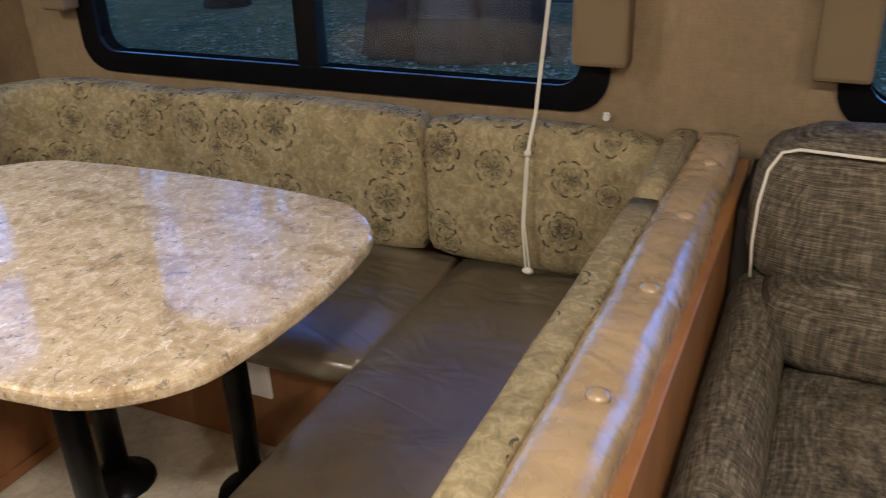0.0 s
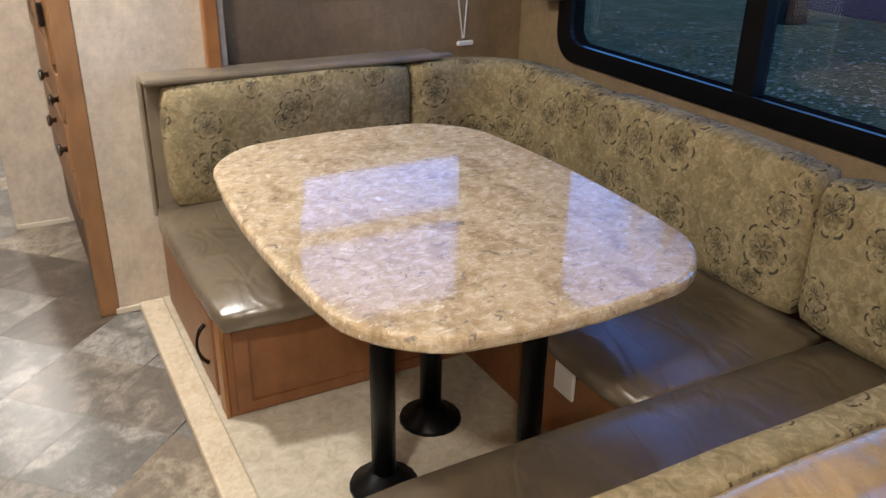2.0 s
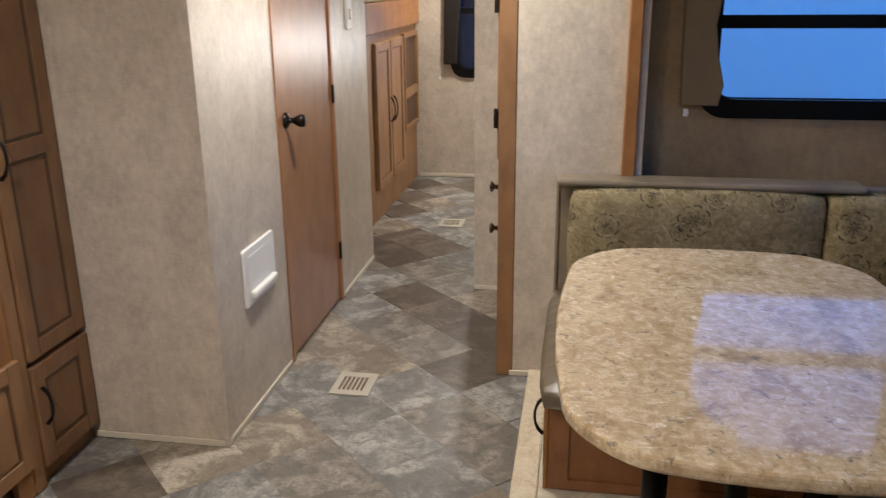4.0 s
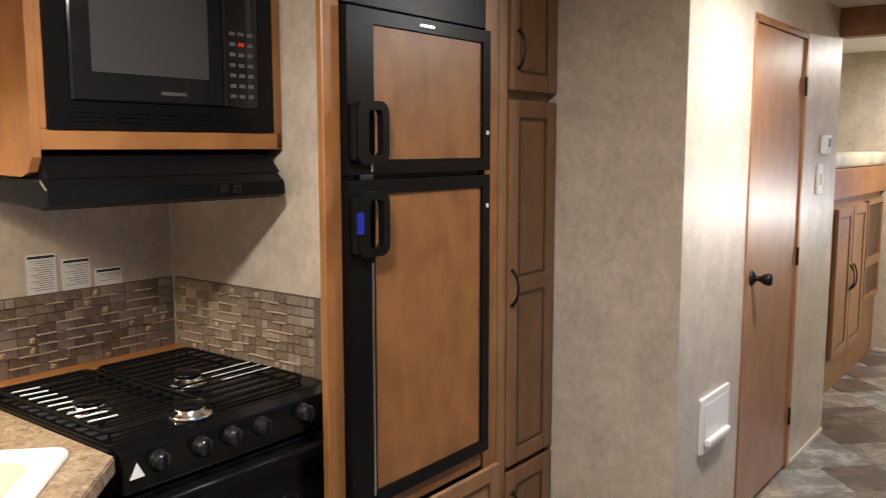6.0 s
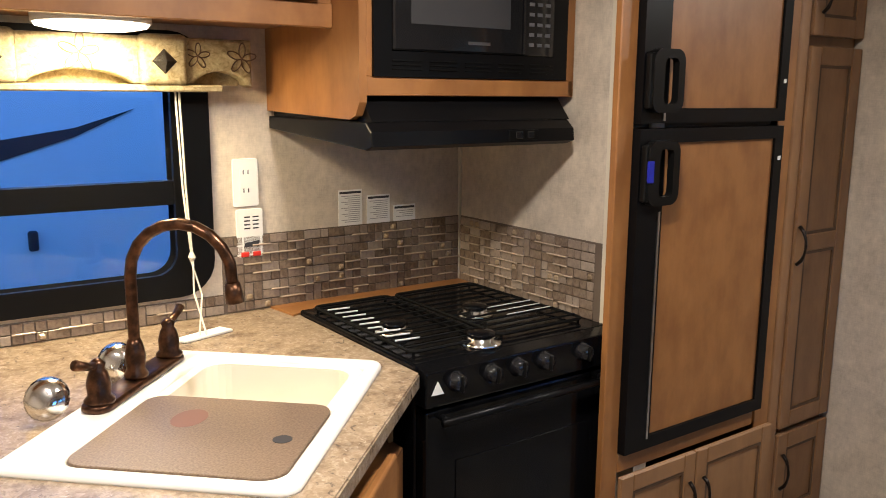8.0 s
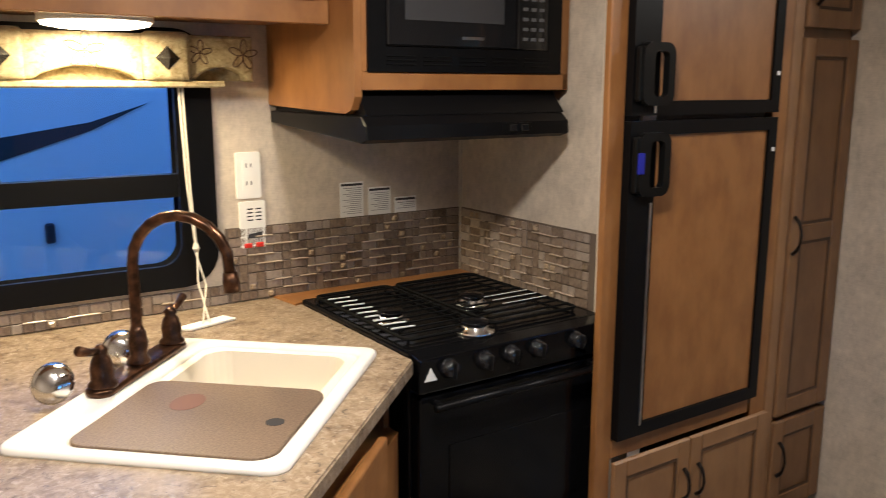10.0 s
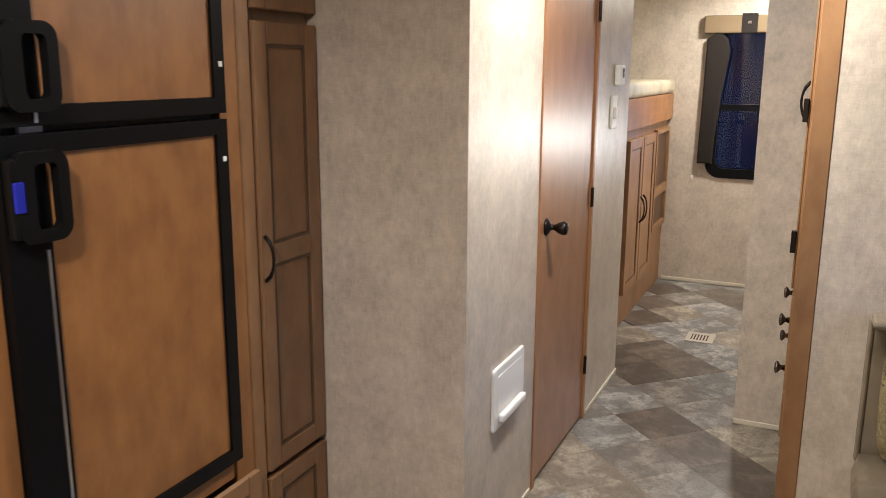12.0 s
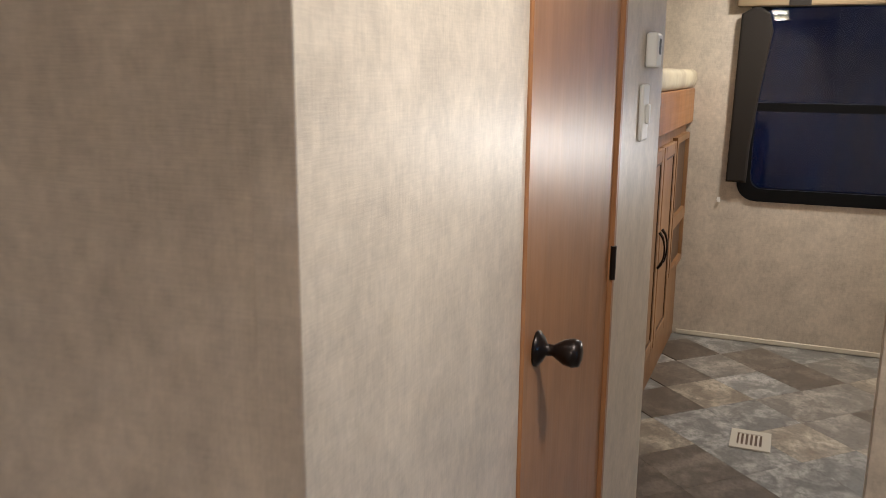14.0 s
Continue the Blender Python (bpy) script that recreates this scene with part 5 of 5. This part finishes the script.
def bench(name, label, x0, x1, y0, y1):
    b = thing(name, label, "bench", ((x0 + x1) / 2, (y0 + y1) / 2, 0.03), "dinette benches")
    part("body", box(x0, x1, y0, y1, 0.031, 0.315, 0.002), CHERRY, b)
    return b


lb = bench("dinette_bench", "maple dinette bench base with an end door", -1.37, -0.59, 1.680, 2.39)
me_ = facing(0, 1.680, 0, "-y")
ed = part("door", box(-1.28, -0.66, -0.016, -0.001, 0.060, 0.300, 0.005, 2), CHERRY, lb, m=me_)
pull(ed, facing(0, 1.664, 0, "-y"), -0.715, 0.20, 0.12)
part("stile", box(-0.645, -0.588, 1.668, 1.680, 0.031, 0.315, 0.002), WOOD, lb)
fpan = part("panel_frame", ring([(1.70, 0.04), (2.38, 0.04), (2.38, 0.312), (1.70, 0.312)], [(1.74, 0.07), (2.34, 0.07), (2.34, 0.288), (1.74, 0.288)], "x", -0.590, -0.582), CHERRY, lb)
bb = bench("dinette_bench", "maple dinette bench base below the window", -1.37, 0.255, 2.405, 3.14)
part("outlet_plate", box(-0.130, -0.052, 2.394, 2.405, 0.190, 0.318, 0.003), WHITEP, bb, "white outlet plate")
rb2 = bench("dinette_bench", "maple dinette bench base backing onto the sofa", 0.260, 0.880, 1.680, 3.14)

for (a, b, c, d), lab in (((-1.32, -0.505, 1.655, 2.925), "olive vinyl seat cushion on the end bench"), ((-0.51, 0.228, 2.335, 2.925), "olive vinyl seat cushion below the window"), ((0.226, 0.748, 1.64, 2.925), "olive vinyl seat cushion with creases")):
    single("seat_cushion", cushion(a, b, c, d, 0.317, SZ, 0.034, puff=0.010), VINYL, lab, "cushion", "dinette seat cushions", smooth=True)

# back cushions
BT = 0.775
single("back_cushion", cushion(-1.335, -1.235, 1.712, 2.540, SZ - 0.012, BT, 0.035), FLORAL, "tan floral back cushion on the end bench", "cushion", "dinette back cushions", smooth=True)
single("back_cushion", cushion(-0.692, 0.130, 2.885, 3.005, SZ - 0.012, BT, 0.035), FLORAL, "tan floral back cushion below the window", "cushion", "dinette back cushions", smooth=True)
single("back_cushion", cushion(0.136, 0.745, 2.885, 3.005, SZ - 0.012, BT - 0.005, 0.045), FLORAL, "tan floral back cushion in the window corner", "cushion", "dinette back cushions", smooth=True)


def corner_cushion():
    """Back cushion that bends round the corner in an arc."""
    bm = bmesh.new()
    path = [(-1.285, 2.546, 180), (-1.285, 2.62, 180)] + [(-1.285 + 0.23 * (1 - math.cos(radians(k * 15))), 2.715 + 0.23 * math.sin(radians(k * 15)), 180 - 15 * k) for k in range(7)] + [(-0.90, 2.945, 90), (-0.698, 2.945, 90)]
    prof = []
    for cu, cv, a0 in ((0.020, 1, 0), (-0.020, 1, 90), (-0.020, -1, 180), (0.020, -1, 270)):
        for k in range(5):
            a = radians(a0 + 22.5 * k)
            zc = BT - 0.035 if cv > 0 else SZ + 0.039
            prof.append((cu + 0.035 * math.cos(a), zc + 0.035 * math.sin(a)))
    rings = []
    for i, (x, y, yaw) in enumerate(path):
        nx, ny = math.cos(radians(yaw)), math.sin(radians(yaw))
        s = 0.86 if i in (0, len(path) - 1) else 1.0
        zm = (BT + SZ) / 2
        rings.append([bm.verts.new((x + nx * u * s, y + ny * u * s, zm + (z - zm) * (0.96 if s < 1 else 1))) for u, z in prof])
    for p, q in zip(rings, rings[1:]):
        for k in range(len(prof)):
            bm.faces.new((p[k], p[(k + 1) % len(prof)], q[(k + 1) % len(prof)], q[k]))
    bm.faces.new(rings[0])
    bm.faces.new(rings[-1][::-1])
    bmesh.ops.recalc_face_normals(bm, faces=bm.faces)
    return bm


single("back_cushion", corner_cushion(), FLORAL, "tan floral corner cushion bent round the dinette corner", "cushion", "dinette back cushions", smooth=True)
single("back_cushion", cushion(0.738, 0.802, 1.62, 2.60, SZ + 0.004, 0.758, 0.013, puff=0.003), FLORAL, "narrow tan floral back cushion against the padded divider", "cushion", "dinette back cushions", smooth=True)
single("back_cushion", cushion(0.735, 0.808, 2.610, 3.04, SZ + 0.02, 0.772, 0.024, puff=0.010), FLORAL, "tan floral cushion bunched in the corner", "cushion", "dinette back cushions", smooth=True)

BOARDVINYL = vinyl("olive_board_vinyl", (0.19, 0.15, 0.10), 0.45)
bo = thing("padded_backboard", "vinyl covered back board of the end bench", "backboard", (-1.35, 2.2, 0.4))
part("board", box(-1.372, -1.338, 1.675, 2.75, 0.34, 0.785, 0.006, 2), BOARDVINYL, bo)
part("cap", box(-1.376, -1.262, 1.665, 2.66, 0.780, 0.803, 0.010, 2), BOARDVINYL, bo)
part("end", box(-1.372, -1.335, 1.660, 1.675, 0.34, 0.79, 0.008, 2), BOARDVINYL, bo)

dv2 = thing("bench_divider", "padded tan vinyl divider with covered buttons and a wooden side", "bench back", (0.87, 2.4, 0.03))
cap = cushion(0.798, 0.905, 1.57, 3.05, 0.66, 0.770, 0.030, puff=0.006)
bmesh.ops.subdivide_edges(cap, edges=[e for e in cap.edges if abs(e.verts[0].co.y - e.verts[1].co.y) > 0.1], cuts=4)
for v in cap.verts:
    if v.co.z > 0.72:
        k = min(4, max(0, round((v.co.y - 1.605) / 0.30)))
        d2 = ((v.co.y - 1.605 - 0.30 * k) / 0.06) ** 2 + ((v.co.x - 0.862) / 0.06) ** 2
        v.co.z -= 0.010 * math.exp(-d2)
part("padded_cap", cap, CAPVINYL, dv2, "tan vinyl padding", True)
part("wood_side", box(0.890, 0.926, 1.57, 3.02, 0.031, 0.712, 0.003), WOOD, dv2)
for k in range(5):
    y = 1.605 + 0.30 * k
    part("button", lathe((0.862, y, 0.764), [(0.017, 0), (0.015, 0.006), (0.006, 0.011)], "z"), CAPVINYL, dv2, "covered button", True)

# table
TZ = 0.686
dt = thing("dinette_table", "stone-look laminate dinette table with rounded corners on black posts", "table", (-0.34, 2.2, 0.03))


def table_outline():
    pts = []
    cx, cy, hx, hy = -0.310, 2.128, 0.568, 0.390
    r = 0.153
    for sx, sy, a0 in ((1, 1, 0), (-1, 1, 90), (-1, -1, 180), (1, -1, 270)):
        for k in range(9):
            a = radians(a0 + 11.25 * k)
            u, v = sx * (hx - r) + r * math.cos(a), sy * (hy - r) + r * math.sin(a)
            pts.append((u, v))
    fine = []
    for i, p in enumerate(pts):
        n = pts[(i + 1) % len(pts)]
        m = max(1, int(math.hypot(n[0] - p[0], n[1] - p[1]) / 0.08))
        for k in range(m):
            fine.append((p[0] + (n[0] - p[0]) * k / m, p[1] + (n[1] - p[1]) * k / m))
    out = []
    for u, v in fine:
        bow = 0.056 * (1 - (v / hy) ** 2) * (abs(u) / hx) ** 3
        bow2 = 0.050 * (1 - (u / hx) ** 2) * (abs(v) / hy) ** 3
        out.append((cx + u + math.copysign(bow, u) - 0.014 * (u / hx), cy + v + math.copysign(bow2, v) - 0.01 * (v / hy)))
    return out


part("tabletop", slab(table_outline(), "z", TZ - 0.034, TZ, 0.011, 3), GRANITE, dt, smooth=False)
for x, y in ((-0.161, 1.936), (-0.350, 2.158), (-0.025, 2.253)):
    lg = part("leg", rod((x, y, 0.05), (x, y, TZ - 0.034), 0.029, 20), BLACK, dt, "black tubular post", True)
    part("flange", lathe((x, y, 0.030), [(0.085, 0), (0.082, 0.010), (0.05, 0.020), (0.033, 0.045)], "z"), BLACK, lg, smooth=True)
    part("top_plate", lathe((x, y, TZ - 0.050), [(0.06, 0), (0.08, 0.0155)], "z"), BLACK, lg)

# sofa beside the dinette
so = thing("sofa", "grey-brown woven sofa with rolled arms and pale piping", "sofa", (1.6, 2.6, 0.03))
part("base", box(0.945, 2.55, 2.05, 3.05, 0.031, 0.28, 0.02, 2), SOFA, so)


def arm(x, wide=1.0):
    bm = bmesh.new()
    prof = [(-0.075, 0.06), (-0.09, 0.36)] + [(0.105 * math.cos(radians(a)), 0.47 + 0.105 * math.sin(radians(a))) for a in range(190, -31, -20)] + [(0.085, 0.36), (0.08, 0.06)]
    rings = []
    for y, s, dz in ((1.96, 0.55, -0.02), (1.975, 0.9, 0), (2.02, 1.0, 0), (2.3, 1.03, 0.004), (2.6, 1.0, 0.015), (2.78, 0.97, 0.03), (2.9, 0.9, 0.03)):
        rings.append([bm.verts.new((x + u * s * wide, y, 0.031 + (z - 0.06) * (0.97 + 0.03 * s) + dz * (z > 0.2))) for u, z in prof])
    for p, q in zip(rings, rings[1:]):
        for k in range(len(prof)):
            bm.faces.new((p[k], p[(k + 1) % len(prof)], q[(k + 1) % len(prof)], q[k]))
    bm.faces.new(rings[0])
    bm.faces.new(rings[-1][::-1])
    bmesh.ops.recalc_face_normals(bm, faces=bm.faces)
    return bm


# Dark box stands in for the shade between divider and back cushion.
part("gap_shade", box(0.930, 0.985, 2.74, 3.08, 0.031, 0.70, 0.012, 2), DRAPE, so, "dark block standing in for the shaded gap beside the divider")
part("arm", arm(0.997, 0.64), SOFA, so, smooth=True)
part("arm", arm(2.50), SOFA, so, smooth=True)
part("arm_scroll", lathe((0.997, 1.945, 0.46), [(0.030, 0), (0.052, 0.006), (0.060, 0.02)], "y"), SOFA, so, "gathered dark arm end", True)


def leaned(bm, z0, k):
    """Leans a cushion back above the height z0."""
    for v in bm.verts:
        v.co.y += (v.co.z - z0) * k
    return bm


for a, b in ((1.065, 1.73), (1.735, 2.40)):
    part("seat_cushion", cushion(a, b, 2.03, 2.72, 0.28, 0.435, 0.05, puff=0.02), SOFA, so, smooth=True)
    x0 = 0.972 if a < 1.1 else a
    bcu = part("back_cushion", leaned(cushion(x0, b, 2.66, 2.86, 0.560, 0.855, 0.06, puff=0.025), 0.56, 0.16), SOFA, so, smooth=True)
    low_ = part("lumbar_cushion", cushion(a - 0.05 if a < 1.1 else a, b, 2.57, 2.86, 0.425, 0.615, 0.06, puff=0.02), SOFA, so, smooth=True)
    for tx in (0.28, 0.72):
        part("tuft", lathe((a + (b - a) * tx, 2.548, 0.53), [(0.020, 0.0), (0.012, 0.004), (0.004, 0.006)], "y"), DRAPE, low_, "dark stitched tuft", True)
    pts = [(x0 + 0.004, 2.668, 0.585), (x0 - 0.001, 2.668, 0.66), (x0 + 0.001, 2.674, 0.74), (x0 + 0.010, 2.688, 0.805), (x0 + 0.030, 2.704, 0.838), (x0 + 0.06, 2.707, 0.846), (x0 + 0.16, 2.700, 0.845), (x0 + 0.30, 2.697, 0.842), (b - 0.03, 2.706, 0.835)]
    part("piping", tube(pts, 0.0034, 6), CORD, bcu, "pale piping", True)

# window dressing in the slide-out
for x0, x1, wy in ((0.468, 0.61, 0), (1.025, 1.15, 0)):
    s = thing("window_side_pad", "tan padded side panel of the window valance", "valance", (x0, SLY, 1.2), "window side pads")
    part("pad", box(x0, x1, SLY - 0.085, SLY - 0.0145, 0.886, 1.70, 0.012, 2), TANDRAPE, s)
lp = thing("window_side_pad", "tan padded side panel of the window valance", "valance", (-1.30, SLY, 1.2), "window side pads")
part("pad", box(-1.345, -1.235, SLY - 0.085, SLY - 0.0145, 0.955, 1.70, 0.012, 2), TANDRAPE, lp)
wc = thing("blind_cord", "white knotted blind cord hanging by the dinette window", "cord", (0.45, 2.9, 0.7))
part("cord", tube([(0.424, 3.06, 1.65), (0.426, 3.03, 1.08), (0.429, 2.925, 0.80), (0.432, 2.862, 0.72), (0.424, 2.855, 0.54), (0.434, 2.856, 0.418)], 0.003, 6), CORD, wc)
part("cord", tube([(0.428, 3.062, 1.65), (0.430, 3.032, 1.08), (0.432, 2.927, 0.80), (0.435, 2.864, 0.72), (0.429, 2.857, 0.54), (0.446, 2.852, 0.414)], 0.003, 6), CORD, wc)
part("knot", ball((0.441, 2.853, 0.414), 0.011, (1.4, 1, 0.8)), CORD, wc, smooth=True)
part("knot", ball((0.434, 2.862, 0.722), 0.009), CORD, wc, smooth=True)
ed2 = thing("window_drape", "tan scalloped side drape at the slide-out end window", "drape", (SLX0, 2.1, 1.3))
ep = [(2.075, 1.03), (2.20, 1.03), (2.215, 1.10), (2.19, 1.20), (2.175, 1.30), (2.19, 1.42), (2.23, 1.52), (2.29, 1.58), (2.38, 1.61), (2.38, 1.75), (2.055, 1.75)]
part("panel", slab(ep, "x", SLX0 + 0.0145, SLX0 + 0.06, 0.006), TANDRAPE, ed2)
bc2 = thing("blind_cord", "pale looped blind cord with a tag at the end window", "cord", (SLX0, 2.86, 0.9))
part("cord", tube([(SLX0 + 0.03, 2.86, 1.6), (SLX0 + 0.03, 2.85, 1.0), (SLX0 + 0.04, 2.875, 0.80)], 0.003, 6), CORD, bc2)
part("cord", tube([(SLX0 + 0.03, 2.89, 1.6), (SLX0 + 0.03, 2.90, 1.0), (SLX0 + 0.04, 2.88, 0.80)], 0.003, 6), CORD, bc2)
part("tag", box(SLX0 + 0.030, SLX0 + 0.045, 2.855, 2.92, 0.772, 0.790, 0.003), PAPERWHITE, bc2)
ho = thing("tie_back_hook", "small white tie-back hook on the wall", "hook", (0.55, SLY, 0.74), "tie-back hooks")
part("hook", join(lathe((0.550, SLY, 0.742), [(0.008, 0), (0.005, -0.012), (0.009, -0.018)], "y"), box(0.540, 0.555, SLY - 0.004, SLY, 0.732, 0.752)), WHITEP, ho)

h2 = thing("tie_back_hook", "small white tie-back hook below the tan drape", "hook", (SLX0, 2.10, 1.0), "tie-back hooks")
part("hook", join(lathe((SLX0, 2.10, 1.0), [(0.008, 0), (0.005, 0.012), (0.009, 0.018)], "x"), box(SLX0, SLX0 + 0.004, 2.092, 2.108, 0.985, 1.012)), WHITEP, h2)
h3 = thing("tie_back_hook", "small white tie-back hook beside the dark drape", "hook", (XW, 0.67, 0.76), "tie-back hooks")
part("hook", join(lathe((XW, 0.67, 0.76), [(0.008, 0), (0.005, 0.012), (0.009, 0.018)], "x"), box(XW, XW + 0.004, 0.662, 0.678, 0.745, 0.772)), WHITEP, h3)

# ---- backsplash mosaic ----
def mosaic(name, plane, c, out, u0, u1, z0, z1, holes=()):
    b = structure(name, slab([(u0, z0), (u1, z0), (u1, z1), (u0, z1)], plane, c, c + out * 0.003), GROUT, "brown stone mosaic backsplash of small mixed tiles", "backsplash")
    rnd = random.Random(7)
    unit = 0.0275
    cells = []
    rows = int((z1 - z0) / unit)
    cols = int((u1 - u0) / unit)
    used = set()
    for j in range(rows):
        for i in range(cols):
            if (i, j) in used:
                continue
            w = 2 if rnd.random() < 0.42 and i + 1 < cols and (i + 1, j) not in used else 1
            h = 2 if w == 1 and rnd.random() < 0.16 and j + 1 < rows and (i, j + 1) not in used else 1
            for a in range(w):
                for q in range(h):
                    used.add((i + a, j + q))
            cells.append((i, j, w, h))
    shapes = {}
    for w, h in ((1, 1), (2, 1), (1, 2)):
        pts = [(0, 0), (w * unit - 0.0035, 0), (w * unit - 0.0035, h * unit - 0.0035), (0, h * unit - 0.0035)]
        shapes[w, h] = mesh_of("mosaic_tile", slab(pts, plane, 0, out * 0.004, 0.0008, 1), MOSAIC_OB)
    for i, j, w, h in cells:
        u, z = u0 + i * unit + 0.002, z0 + j * unit + 0.002
        if any(a < u < bb and cc < z < d for a, bb, cc, d in holes):
            continue
        ob = new("tile", shapes[w, h])
        ob.location = onto(plane, c + out * 0.003, u, z)
        ob.parent = b
    bars = [mesh_of("pencil_bar", slab([(0, -0.0022), (unit * k, -0.0022), (unit * k, 0.0022), (0, 0.0022)], plane, 0, out * 0.0095, 0.0012, 1), BARM) for k in (2, 3, 4)]
    for j in range(1, rows):
        i = rnd.randint(0, 3)
        while i < cols - 4:
            k = rnd.choice((0, 1, 2))
            u, z = u0 + i * unit, z0 + j * unit
            if rnd.random() < 0.85:
                ob = new("bar", bars[k])
                ob.location = onto(plane, c + out * 0.003, u, z)
                ob.parent = b
            i += (2, 3, 4)[k] + rnd.randint(1, 2)
    cab = mesh_of("cabochon", slab([(0, 0), (0.017, 0), (0.017, 0.017), (0, 0.017)], plane, 0, out * 0.0105, 0.004, 1), CABM)
    for k in range(int(cols * rows * 0.075)):
        i, j = rnd.randint(0, cols - 1), rnd.randint(0, rows - 1)
        ob = new("cabochon", cab)
        ob.location = onto(plane, c + out * 0.003, u0 + i * unit + 0.005, z0 + j * unit + 0.005)
        ob.parent = b


BARM = material("mosaic_bar", (0.40, 0.32, 0.25), 0.2)
CABM = material("mosaic_cabochon", (0.33, 0.25, 0.17), 0.15)

mo_ = Mat("mosaic_piece", (0.2, 0.15, 0.11), 0.25)
inf = mo_.n.new("ShaderNodeObjectInfo").outputs["Random"]
base = mo_.ramp(inf, (0.0, (0.145, 0.102, 0.077)), (0.45, (0.195, 0.144, 0.110)), (0.78, (0.25, 0.195, 0.160)), (1.0, (0.34, 0.285, 0.24)))
cc_ = mo_.mix(0.3, base, mo_.ramp(mo_.noise(90, 4, 0.6), (0.35, (0.09, 0.062, 0.048)), (0.65, (0.34, 0.27, 0.20))))
MOSAIC_OB = mo_.color(cc_).rough(inf, 0.18, 0.4).m
mosaic("wall_backsplash", "y", YS, 1, 0.252, 1.085, CZ + 0.002, 1.056)
mosaic("wall_backsplash_low", "y", YS, 1, 1.085, 2.05, CZ + 0.001, 0.890)
mosaic("wall_backsplash_side", "x", 0.243, 1, YS + 0.010, 0.028, CZ, 1.056)

# ---- floor tiles ----
S = 0.272
tm = mesh_of("floor_tile", slab([(0, -S / 2 * 1.4142), (S / 2 * 1.4142, 0), (0, S / 2 * 1.4142), (-S / 2 * 1.4142, 0)], "z", -0.004, 0.0, 0.0006, 1), TILE)
D = S * 1.4142
for i in range(-14, 12):
    for j in range(-3, 12):
        x, y = -1.976 + D * i / 1 + (D / 2 if j % 2 else 0), 0.373 + D / 2 * (j - 2)
        if XW + 0.19 < x < XE - 0.19 and YS + 0.19 < y < YN - 0.19 and (y > 0.40 or x > -2.6):
            if y < 0.2 and -0.69 < x < 3.0:
                continue
            ob = new("tile", tm)
            ob.location = (x, y, 0)
            ob.rotation_euler = (0, 0, 0)
            ob.parent = floor
